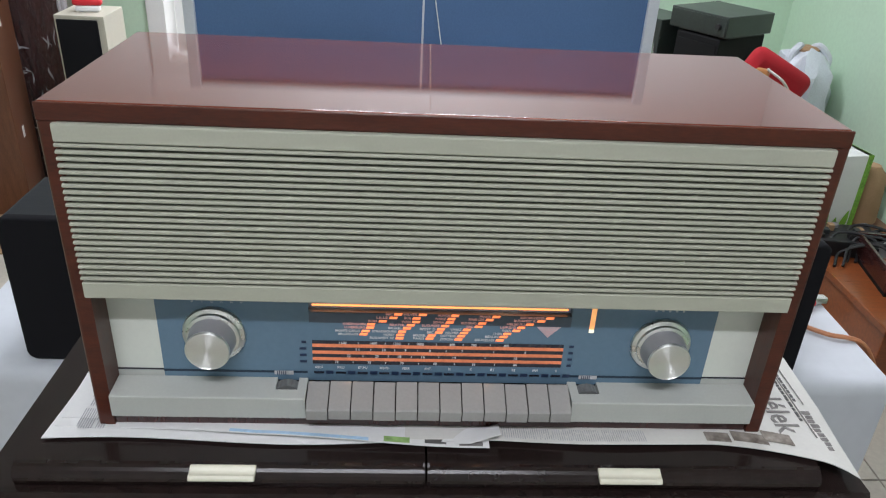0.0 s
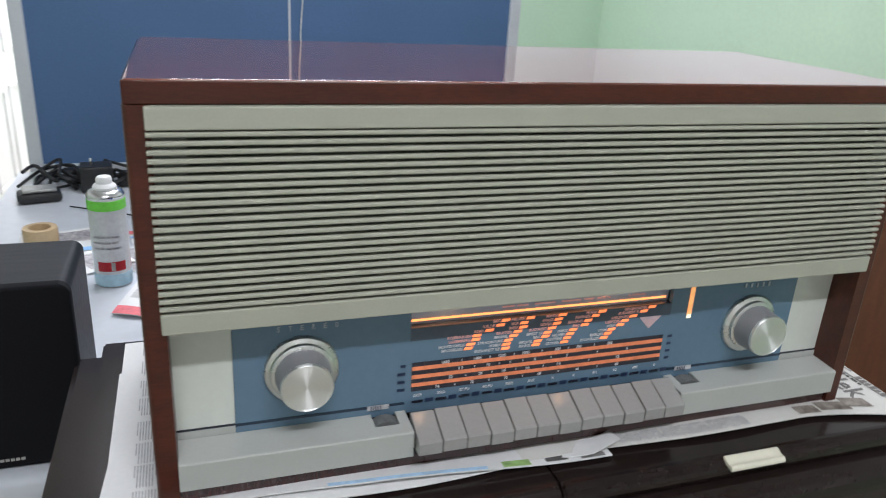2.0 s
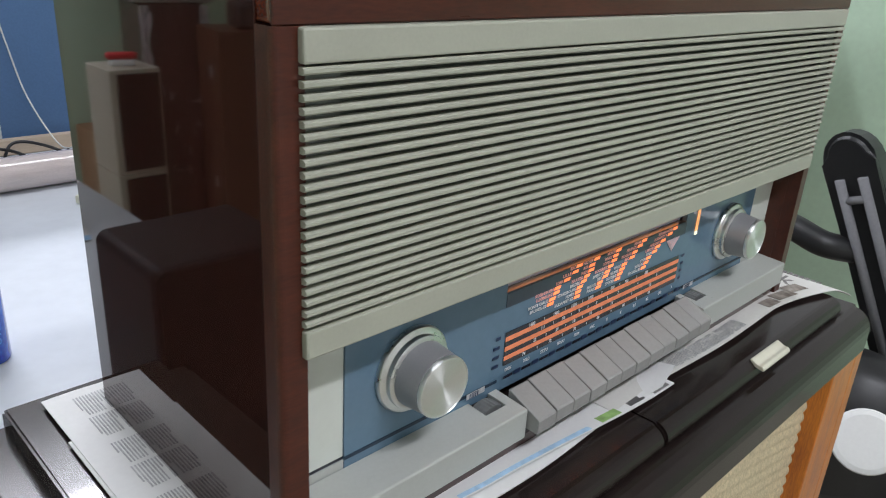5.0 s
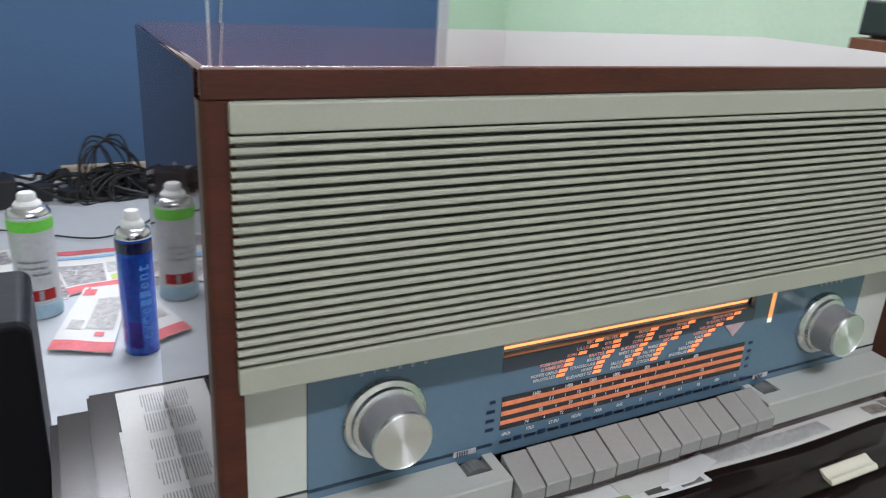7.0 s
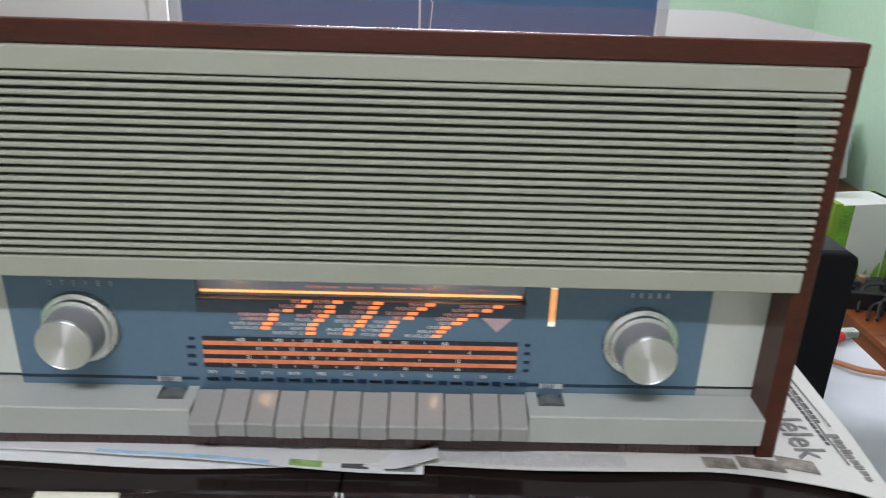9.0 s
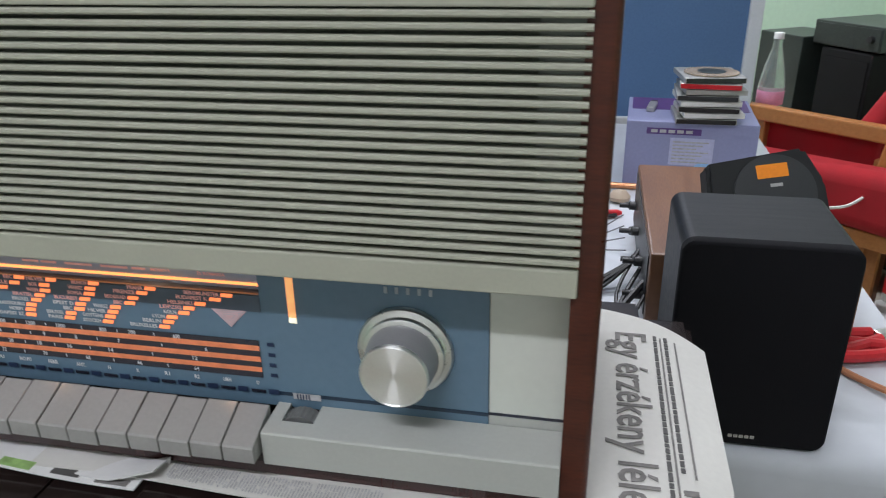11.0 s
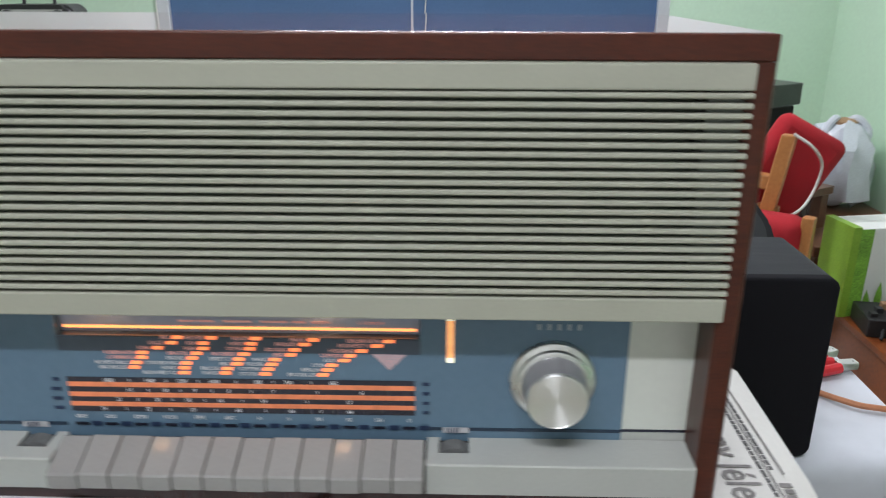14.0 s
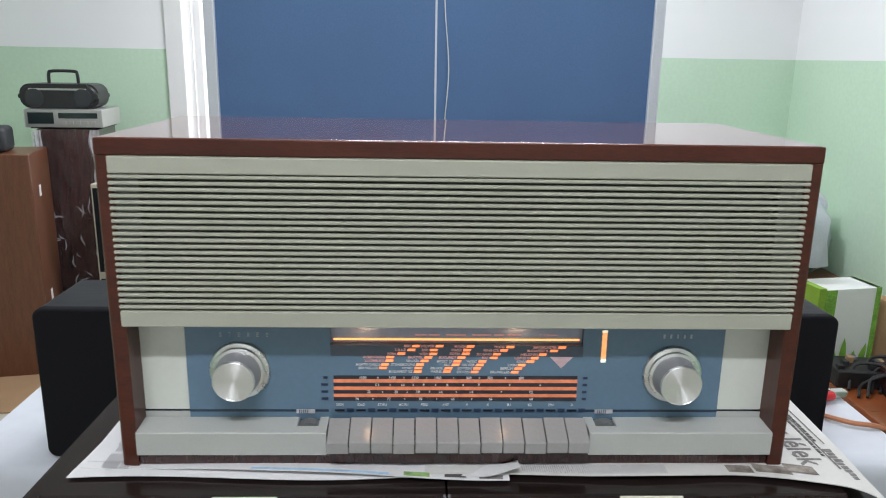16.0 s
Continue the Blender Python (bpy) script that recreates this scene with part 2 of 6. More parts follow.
LIME_PRINT = mat("lime_print", (0.55, 0.62, 0.20), 0.5, vary=0.1, bump=0.0)
CAN_PRINT = mat("mid_blue_can_print", (0.08, 0.26, 0.68), 0.3, bump=0.0)
LIME = mat("lime_green_card", (0.24, 0.42, 0.04), 0.5, vary=0.15, scale=20, bump=0.0)
SPK_CREAM = mat("aged_cream_laminate", (0.50, 0.47, 0.38), 0.45, vary=0.06, scale=8, bump=0.01)
CHARCOAL = mat("charcoal_plastic", (0.016, 0.018, 0.019), 0.6, vary=0.12, scale=30, fine=500, bump=0.06, spec=0.3)
PRINT_SOFT = mat("soft_grey_print", (0.44, 0.44, 0.45), 0.7, vary=0.3, scale=200, bump=0.0)
CAN_LIGHT = mat("light_blue_can_print", (0.04, 0.10, 0.56), 0.25, metal=0.2, vary=0.3, scale=40, bump=0.0)
CAN_VIOLET = mat("violet_can_print", (0.085, 0.050, 0.42), 0.25, metal=0.2, vary=0.3, scale=40, bump=0.0)
PALE_BLUE = mat("pale_blue_print", (0.30, 0.55, 0.85), 0.4, bump=0.0)
PALE_BLUE_TIN = mat("pale_blue_tin", (0.36, 0.52, 0.60), 0.35, metal=0.2, vary=0.1, bump=0.0)
CAN_STEEL = mat("bare_tin", (0.66, 0.66, 0.66), 0.22, metal=1.0, vary=0.1, scale=30, bump=0.02)
GREY_LABEL = mat("translucent_grey_label", (0.50, 0.51, 0.51), 0.3, vary=0.12, scale=30, coat=0.4, bump=0.0)
CAN_BLACK = mat("black_can_print", (0.020, 0.020, 0.018), 0.25, coat=0.4, vary=0.4, bump=0.0)
LILAC = mat("lilac_printed_card", (0.30, 0.32, 0.52), 0.5, vary=0.06, scale=9, bump=0.02)
PURPLE = mat("purple_printed_card", (0.10, 0.05, 0.20), 0.5, vary=0.2, scale=14, bump=0.02)
AMP_WOOD = mat("walnut_case_veneer", (0.22, 0.105, 0.052), 0.4, scale=8, fine=80, stretch=(9, 1, 9), other=(0.14, 0.062, 0.03), bump=0.03)
ORANGE = mat("orange_sticker", (0.95, 0.27, 0.01), 0.5, bump=0.0)
COPPER = mat("copper_tube", (0.72, 0.34, 0.18), 0.3, metal=1.0, vary=0.15, bump=0.02)
FILM = mat("stretch_film_roll", (0.60, 0.52, 0.50), 0.18, coat=0.8, vary=0.12, scale=20, stretch=(1, 8, 8), bump=0.15, bumpscale=40)
WIRE_WHITE = mat("white_wire", (0.72, 0.72, 0.68), 0.5, bump=0.0)
FILM_WRAP = mat("crinkled_plastic_film", (0.80, 0.78, 0.78), 0.16, vary=0.1, spec=0.9, bump=0.3, bumpscale=60)
FILM_WRAP.node_tree.nodes["Principled BSDF"].inputs["Alpha"].default_value = 0.02
# bunched film at the edges, and pale slips shaped as glints
FILM_EDGE_GLINT = mat("bunched_film_and_glints", (0.80, 0.78, 0.80), 0.14, vary=0.25, scale=40, spec=0.9, bump=0.6, bumpscale=50)
FILM_EDGE_GLINT.node_tree.nodes["Principled BSDF"].inputs["Alpha"].default_value = 0.38
SILVER = mat("silver_equipment_paint", (0.46, 0.46, 0.44), 0.35, metal=0.5, vary=0.06, bump=0.0)
DISPLAY = mat("dark_display_glass", (0.02, 0.03, 0.03), 0.1, bump=0.0)
PET = mat("clear_bottle_plastic", (0.62, 0.72, 0.66), 0.1, vary=0.1, trans=0.75, bump=0.0)
PINK = mat("pink_bottle_label", (0.74, 0.32, 0.48), 0.5, bump=0.0)
BAG = mat("pale_carrier_bag", (0.60, 0.63, 0.68), 0.35, vary=0.12, scale=12, bump=0.7, bumpscale=14)
CANE = mat("tan_tape", (0.50, 0.36, 0.20), 0.5, vary=0.1, bump=0.02)
FELT = mat("grey_felt", (0.20, 0.20, 0.21), 0.9, vary=0.1)
PHOTO = mat("printed_brochure_photo", (0.60, 0.58, 0.58), 0.5, vary=0.5, scale=40, fine=120, other=(0.16, 0.14, 0.16), bump=0.0)
ACCENT = mat("terracotta_cable", (0.45, 0.18, 0.08), 0.5, bump=0.0)


# ---- building helpers ----
def box(bm, x0, x1, y0, y1, z0, z1, bevel=0.0, seg=2):
    r = bmesh.ops.create_cube(bm, size=1)
    vs = r["verts"]
    for v in vs:
        v.co = Vector((x0 + (v.co.x + 0.5) * (x1 - x0), y0 + (v.co.y + 0.5) * (y1 - y0), z0 + (v.co.z + 0.5) * (z1 - z0)))
    if bevel:
        es = {e for v in vs for e in v.link_edges}
        made = bmesh.ops.bevel(bm, geom=list(es), offset=bevel, segments=seg, profile=0.5, affect="EDGES", clamp_overlap=True)
        for f in made["faces"]:
            f.normal_update()
            f.smooth = max(abs(c) for c in f.normal) < 0.999
    return bm


def lathe(bm, profile, seg=32, at=(0, 0, 0), turn=None):
    """Rings of (radius, height) round z, closed at both ends; turn: a rotation matrix laid on it."""
    m = Matrix.Translation(at) @ (turn.to_4x4() if turn else Matrix())
    rings = []
    for r, z in profile:
        rings.append([bm.verts.new(m @ Vector((r * math.cos(a), r * math.sin(a), z))) for a in (2 * math.pi * k / seg for k in range(seg))])
    for a, b in zip(rings, rings[1:]):
        for k in range(seg):
            bm.faces.new((a[k], a[(k + 1) % seg], b[(k + 1) % seg], b[k])).smooth = True
    bm.faces.new(rings[0][::-1])
    bm.faces.new(rings[-1])
    return bm


def prism(bm, outline, x0, x1):
    """An outline of (y, z) drawn out along x."""
    a = [bm.verts.new((x0, y, z)) for y, z in outline]
    b = [bm.verts.new((x1, y, z)) for y, z in outline]
    n = len(outline)
    for k in range(n):
        bm.faces.new((a[k], a[(k + 1) % n], b[(k + 1) % n], b[k]))
    bm.faces.new(a[::-1])
    bm.faces.new(b)
    return bm


def plate(bm, outline, z0, z1):
    """An outline of (x, y) drawn out along z."""
    a = [bm.verts.new((x, y, z0)) for x, y in outline]
    b = [bm.verts.new((x, y, z1)) for x, y in outline]
    n = len(outline)
    for k in range(n):
        bm.faces.new((a[k], a[(k + 1) % n], b[(k + 1) % n], b[k]))
    bm.faces.new(a[::-1])
    bm.faces.new(b)
    return bm


def rounded(x0, x1, z0, z1, r, n=5):
    pts = []
    for cx, cz, a0 in ((x1 - r, z1 - r, 0), (x0 + r, z1 - r, 90), (x0 + r, z0 + r, 180), (x1 - r, z0 + r, 270)):
        for k in range(n + 1):
            a = radians(a0 + 90 * k / n)
            pts.append((cx + r * math.cos(a), cz + r * math.sin(a)))
    return pts


def tube(bm, points, r, seg=8, smooth=6):
    """A round cable or bar along points, with a gliding curve between them."""
    P = [Vector(p) for p in points]
    line = []
    if smooth and len(P) > 2:
        Q = [2 * P[0] - P[1], *P, 2 * P[-1] - P[-2]]
        for k in range(1, len(Q) - 2):
            p0, p1, p2, p3 = Q[k - 1 : k + 3]
            for j in range(smooth):
                t = j / smooth
                line.append(0.5 * (2 * p1 + (p2 - p0) * t + (2 * p0 - 5 * p1 + 4 * p2 - p3) * t * t + (3 * p1 - p0 - 3 * p2 + p3) * t**3))
        line.append(P[-1])
    else:
        line = P
    rings = []
    side = None
    for k, p in enumerate(line):
        d = (line[min(k + 1, len(line) - 1)] - line[max(k - 1, 0)]).normalized()
        if side is None:
            side = d.cross(Vector((0.3, 0.2, 1))).normalized()
        side = (side - d * side.dot(d)).normalized()
        up = d.cross(side)
        rings.append([bm.verts.new(p + r * (math.cos(a) * side + math.sin(a) * up)) for a in (2 * math.pi * j / seg for j in range(seg))])
    for a, b in zip(rings, rings[1:]):
        for j in range(seg):
            bm.faces.new((a[j], a[(j + 1) % seg], b[(j + 1) % seg], b[j])).smooth = True
    bm.faces.new(rings[0][::-1])
    bm.faces.new(rings[-1])
    return bm


def sheet(bm, nx, ny, f, thick):
    """A thin sheet f(u, v) with its own thickness downwards."""
    top = [[bm.verts.new(f(i / nx, j / ny)) for j in range(ny + 1)] for i in range(nx + 1)]
    low = [[bm.verts.new(v.co - Vector((0, 0, thick))) for v in row] for row in top]
    for i in range(nx):
        for j in range(ny):
            bm.faces.new((top[i][j], top[i + 1][j], top[i + 1][j + 1], top[i][j + 1])).smooth = True
            bm.faces.new((low[i][j], low[i][j + 1], low[i + 1][j + 1], low[i + 1][j]))
    rim = [(i, 0) for i in range(nx)] + [(nx, j) for j in range(ny)] + [(i, ny) for i in range(nx, 0, -1)] + [(0, j) for j in range(ny, 0, -1)]
    for (a, b), (c, d) in zip(rim, rim[1:] + rim[:1]):
        bm.faces.new((top[a][b], low[a][b], low[c][d], top[c][d]))
    return bm


def finish(bm, name, material, angle=35):
    bmesh.ops.recalc_face_normals(bm, faces=bm.faces)
    for e in bm.edges:
        if len(e.link_faces) == 2 and e.calc_face_angle(0.0) > radians(angle):
            e.smooth = False
    me = bpy.data.meshes.new(name)
    bm.to_mesh(me)
    bm.free()
    me.materials.append(material)
    return me


def part(name, bm, material, parent, label=""):
    ob = new(name, finish(bm, name, material))
    ob.parent = parent
    return tagged(ob, label)


def thing(name, label, category, at=(0, 0, 0), rz=0.0, group="", kind=""):
    ob = new(name)
    ob.empty_display_size = 0.05
    ob.matrix_basis = pose(*at, 0, 0, rz)
    return tagged(ob, label, category, group, kind)


def solid(name, bm, material, label, category="", kind="", group="", at=(0, 0, 0), rz=0.0):
    ob = new(name, finish(bm, name, material))
    ob.matrix_basis = pose(*at, 0, 0, rz)
    return tagged(ob, label, category, group, kind)


def B(*a, **k):
    return box(bmesh.new(), *a, **k)


def lettering(name, words, width, height, m, material, parent, deep=0.0002, bold=0.012):
    """Words in the built-in font, fitted to a width and height, centred on the pose m."""
    cu = bpy.data.curves.new(name, "FONT")
    cu.body, cu.extrude, cu.resolution_u, cu.offset = words, 0.01, 2, bold
    tmp = bpy.data.objects.new(name, cu)
    me = bpy.data.meshes.new_from_object(tmp)
    bpy.data.objects.remove(tmp)
    me.name = name
    xs = [v.co.x for v in me.vertices]
    ys = [v.co.y for v in me.vertices]
    cx, cy = (min(xs) + max(xs)) / 2, (min(ys) + max(ys)) / 2
    sx, sy = width / (max(xs) - min(xs)), height / (max(ys) - min(ys))
    for v in me.vertices:
        v.co = m @ Vector(((v.co.x - cx) * sx, (v.co.y - cy) * sy, v.co.z / 0.02 * deep))
    me.materials.append(material)
    ob = new(name, me)
    ob.parent = parent
    return ob


def placed(ob, parent):
    """A part built at its place in the room, under a thing that stands elsewhere."""
    ob.matrix_parent_inverse = parent.matrix_basis.inverted()
    return ob


def wpart(name, bm, material, parent, label=""):
    ob = part(name, bm, material, None, label)
    ob.parent = parent
    root = parent
    while root.parent:
        root = root.parent
    if parent is root:
        placed(ob, root)
    return ob


# ---- the room ----
TABLE = 0.764
X0, X1, Y0, Y1, TOP = -2.35, 1.87, -2.3, 3.25, 2.70
solid("ground_slab", B(X0 - 0.1, X1 + 0.1, Y0 - 0.1, 5.3, -0.12, -0.006), GROUT, "grey grout bed under the floor tiles", kind="structure")
# unseen wall, kept neutral white so the knob caps mirror no green
solid("wall_south", B(X0 - 0.12, X1 + 0.12, Y0 - 0.12, Y0, -0.006, TOP), WHITE_PAINT, "white painted wall", kind="structure")
solid("wall_east", B(X1, X1 + 0.12, Y0, Y1, -0.006, TOP), WALL, "green and white painted wall", kind="structure")
solid("wall_west", B(X0 - 0.12, X0, Y0, Y1, -0.006, TOP), WALL, "green and white painted wall", kind="structure")
bm = bmesh.new()
DX0, DX1 = -1.20, -0.38
box(bm, X0 - 0.12, DX0, Y1, Y1 + 0.14, -0.006, TOP)
box(bm, DX1, X1 + 0.12, Y1, Y1 + 0.14, -0.006, TOP)
box(bm, DX0, DX1, Y1, Y1 + 0.14, 2.06, TOP)
solid("wall_north", bm, WALL, "green and white painted wall with a doorway", kind="structure")
solid("ceiling", B(X0 - 0.12, X1 + 0.12, Y0 - 0.12, 5.3, TOP, TOP + 0.1), CEIL, "white painted ceiling", kind="structure")
bm = bmesh.new()
box(bm, -1.9, 0.5, 5.0, 5.1, -0.006, TOP)
box(bm, -2.0, -1.9, Y1 + 0.14, 5.1, -0.006, TOP)
box(bm, 0.5, 0.6, Y1 + 0.14, 5.1, -0.006, TOP)
solid("wall_hall", bm, WHITE_PAINT, "white painted walls of the bright room behind the doorway", kind="structure")
bm = bmesh.new()
box(bm, DX0 - 0.075, DX0 + 0.012, Y1 - 0.018, Y1 + 0.15, 0, 2.06, 0.004)
box(bm, DX1 - 0.012, DX1 + 0.075, Y1 - 0.018, Y1 + 0.15, 0, 2.06, 0.004)
box(bm, DX0 - 0.075, DX1 + 0.075, Y1 - 0.0185, Y1 + 0.1505, 2.0605, 2.135, 0.004)
solid("door_trim", bm, WHITE_PAINT, "white glossy door casing", kind="structure")

door = thing("door_1", "white panelled door standing half open", "door", (DX0 + 0.04, Y1 + 0.13, 0.008), 84, kind="structure")
part("leaf", B(0, 0.78, -0.02, 0.02, 0, 2.03, 0.003), WHITE_PAINT, door)
for z0, z1 in ((0.15, 0.62), (0.78, 1.05), (1.15, 1.92)):
    for x0, x1 in ((0.1, 0.36), (0.43, 0.69)):
        bm = bmesh.new()
        for a in ((x0, x1, z0, z0 + 0.02), (x0, x1, z1 - 0.02, z1), (x0, x0 + 0.02, z0 + 0.02, z1 - 0.02), (x1 - 0.02, x1, z0 + 0.02, z1 - 0.02)):
            box(bm, a[0], a[1], -0.031, -0.02, a[2], a[3], 0.003)
        part("panel_moulding", bm, WHITE_PAINT, door)
bm = bmesh.new()
lathe(bm, ((0.024, 0), (0.024, 0.006), (0.010, 0.008), (0.010, 0.045), (0.013, 0.05), (0.013, 0.06)), 20, (0.72, -0.02, 1.02), Matrix.Rotation(radians(90), 3, "X"))
box(bm, 0.61, 0.73, -0.078, -0.064, 1.012, 1.03, 0.005)
part("door_handle", bm, KNOB_METAL, door, "bright metal lever handle")

hook = thing("hanging_bag", "red and white bag hanging in the bright room", "bag", (-0.93, 4.9, 0.95))
bm = bmesh.new()
sheet(bm, 8, 10, lambda u, v: ((u - 0.5) * (0.16 + 0.12 * (1 - v)), -0.05 * math.sin(math.pi * u) * (1.2 - v), 0.42 * v), 0.01)
part("bag_body", bm, RED, hook)
part("bag_top", B(-0.09, 0.09, -0.03, 0.02, 0.42, 0.60, 0.02), WHITE, hook, "white upper half of the bag")

# partition board behind the table
board = thing("partition_board", "blue fabric partition board in a pale metal frame", "partition", (0.012, 1.66, 0))
HW = 0.632
part("blue_panel", B(-HW, -0.003, -0.008, 0.012, 0.775, 1.698), BOARD_BLUE, board)
part("blue_panel", B(0.003, HW, -0.008, 0.012, 0.775, 1.698), BOARD_BLUE, board)
part("joint_strip", B(-0.003, 0.003, -0.0105, 0.012, 0.775, 1.698), BOARD_FRAME, board, "pale joint strip")
part("frame_post", B(-HW - 0.032, -HW, -0.02, 0.02, 0, 1.72, 0.004), BOARD_FRAME, board)
part("frame_post", B(HW, HW + 0.032, -0.02, 0.02, 0, 1.72, 0.004), BOARD_FRAME, board)
part("frame_rail", B(-HW, HW, -0.018, 0.018, 1.6985, 1.715, 0.004), BOARD_FRAME, board)
part("frame_rail", B(-HW, HW, -0.018, 0.018, 0.735, 0.775, 0.004), BOARD_FRAME, board)

# ---- the console that carries the radio ----
console = thing("console_cabinet", "black-brown lacquered console cabinet with woven cloth front", "cabinet", (0, 0.10, 0))
outline = [(-0.070, 0.885)]
for k in range(7):
    a = radians(180 - 90 * k / 6)
    outline.append((-0.048 + 0.022 * math.cos(a), 0.907 + 0.022 * math.sin(a)))
outline += [(0.276, 0.929), (0.284, 0.921), (0.284, 0.885)]
bm = bmesh.new()
prism(bm, outline, -0.386, 0.386)
bmesh.ops.bevel(bm, geom=[e for e in bm.edges if abs(e.verts[0].co.x) > 0.38 and abs(e.verts[1].co.x - e.verts[0].co.x) < 1e-4], offset=0.006, segments=2, affect="EDGES", clamp_overlap=True)
wpart("top_board", bm, BLACK_LID, console)
wpart("side_board", B(-0.383, -0.361, -0.064, 0.282, 0.12, 0.885), BLACK_BODY, console)
wpart("side_board", B(0.361, 0.383, -0.064, 0.282, 0.12, 0.885), BLACK_BODY, console)
wpart("back_board", B(-0.361, 0.361, 0.265, 0.280, 0.12, 0.885), BLACK_BODY, console)
wpart("bottom_board", B(-0.361, 0.361, -0.060, 0.265, 0.12, 0.14), BLACK_BODY, console)
wpart("front_stile", B(0.2985, 0.3607, -0.069, -0.046, 0.12, 0.885, 0.0015), ORANGE_WOOD, console, "orange varnished wooden stile")
wpart("front_stile", B(-0.3607, -0.2985, -0.069, -0.046, 0.12, 0.885, 0.0015), ORANGE_WOOD, console, "orange varnished wooden stile")
for sx in (-1, 1):
    x0, x1 = sorted((sx * 0.3609, sx * 0.3835))
    wpart("side_edge_band", B(x0, x1, -0.0690, -0.0642, 0.12, 0.885, 0.0012), ORANGE_WOOD, console, "orange varnished edge band")
wpart("front_rail", B(-0.298, 0.298, -0.064, -0.046, 0.14, 0.24, 0.003), ORANGE_WOOD, console, "orange varnished wooden rail")
bm = bmesh.new()
sheet(bm, 40, 420, lambda u, v: (-0.298 + 0.596 * u, -0.050 - 0.0026 * abs(math.sin(math.pi * (0.645 * v + 0.15 * u) / 0.0137)), 0.24 + 0.645 * v), 0.0)
for f in list(bm.faces):
    if f.calc_area() < 1e-9:
        bm.faces.remove(f)
bmesh.ops.remove_doubles(bm, verts=bm.verts, dist=1e-5)
wpart("speaker_cloth", bm, WEAVE, console, "woven ribbed cream speaker cloth")
for sx in (-1, 1):
    for y in (-0.03, 0.25):
        wpart("leg", lathe(bmesh.new(), ((0.011, 0), (0.018, 0.12)), 16, (sx * 0.33, y, 0)), BLACK_BODY, console)


def lid(x0, x1, end):
    """One rounded half of the lid; end: the side with the round outer end."""
    prof = [(-0.046, 0.9296)]
    for k in range(7):
        a = radians(180 - 90 * k / 6)
        prof.append((-0.036 + 0.012 * math.cos(a), 0.9355 + 0.012 * math.sin(a)))
    prof += [(0.268, 0.9475), (0.276, 0.942), (0.277, 0.9296)]
    bm = bmesh.new()
    prism(bm, prof, x0, x1)
    bmesh.ops.bevel(bm, geom=[e for e in bm.edges if abs(e.verts[1].co.x - e.verts[0].co.x) < 1e-4 and max(e.verts[0].co.z, e.verts[1].co.z) > 0.931], offset=0.002, segments=2, affect="EDGES", clamp_overlap=True)
    return bm


L1 = wpart("lid", lid(-0.357, -0.0122, -1), BLACK_LID, console, "glossy black lid flap")
L2 = wpart("lid", lid(-0.0102, 0.340, 1), BLACK_LID, console, "glossy black lid flap")
for cx, L in ((-0.183, L1), (0.1655, L2)):
    prof = [(-0.0478, 0.9412), (-0.0478, 0.9440), (-0.0455, 0.9462), (-0.0430, 0.9448), (-0.0408, 0.9454), (-0.0370, 0.9484), (-0.0348, 0.9487), (-0.0345, 0.9474), (-0.038, 0.943)]
    prof = [(y - 0.0055, z) for y, z in prof]
    bm = prism(bmesh.new(), prof, cx - 0.0275, cx + 0.0275)
    bmesh.ops.bevel(bm, geom=list(bm.edges), offset=0.0006, segments=1, affect="EDGES", clamp_overlap=True)
    wpart("lid_handle", bm, CREAM, L, "ribbed cream plastic handle")

# ---- newspapers under the radio ----
PZ = 0.9520


def wave(x, y, k):
    return noise.noise(Vector((x * 9, y * 9, k)))


def news_left(u, v):
    x = -0.344 + 0.399 * u + 0.016 * v * (1 - u)
    y0 = -0.013 - 0.003 * u + 0.003 * math.sin(9 * u) - 0.010 * max(0, u - 0.85) / 0.15
    y = y0 + (0.20 - y0) * v
    z = 0.9496
    front = max(0, 1 - v * 5)
    z += front * (0.0012 + 0.0012 * wave(x, 0, 1)) + front * 0.010 * max(0, (u - 0.80) / 0.2) ** 2
    if u > 0.93 and v < 0.12:
        y += 0.012 * (u - 0.93) / 0.07
    return Vector((x, y, z))


def news_upper(u, v):
    x = -0.338 + 0.383 * u
    y0 = 0.002 - 0.012 * min(1, 2.2 * u) + 0.004 * math.sin(5 * u) - 0.006 * u
    y = y0 + (0.20 - y0) * v
    front = max(0, 1 - v * 7)
    z = 0.9508 + front * (0.0006 + 0.0070 * math.sin(math.pi * min(1, u * 1.05)) ** 2 * (0.3 + 0.7 * u))
    return Vector((x, y, z))


def news_right(u, v):
    drawn = max(0, (u - 0.66) / 0.34)
    x = -0.03 + 0.418 * u - 0.012 * drawn * drawn * max(0, 1 - v * 2.5)
    y0 = -0.012 - 0.004 * u + 0.002 * math.sin(11 * u) - 0.026 * drawn ** 1.4
    back = 0.252 - 0.045 * max(0, (u - 0.72) / 0.28) ** 2
    y = y0 + (back - y0) * v
    over = max(0, x - 0.338) / 0.04
    z = 0.9513 - 0.012 * over * over * (1 - 0.5 * v) + 0.0012 * max(0, 1 - 5 * v) * (1 + wave(x, 0, 4))
    return Vector((x, y, z))


def news_column(u, v):
    x = -0.336 + 0.16 * u
    y = 0.012 + 0.244 * v
    return Vector((x, y, 0.9519 + 0.0004 * math.sin(14 * u)))


paper1 = thing("newspaper", "folded white newspaper sheets under the radio", "newspaper", (0, 0.1, 0.9475), group="newspapers under the radio")
wpart("lower_sheet", sheet(bmesh.new(), 60, 24, news_left, 0.0009), PAPER_WHITE, paper1)
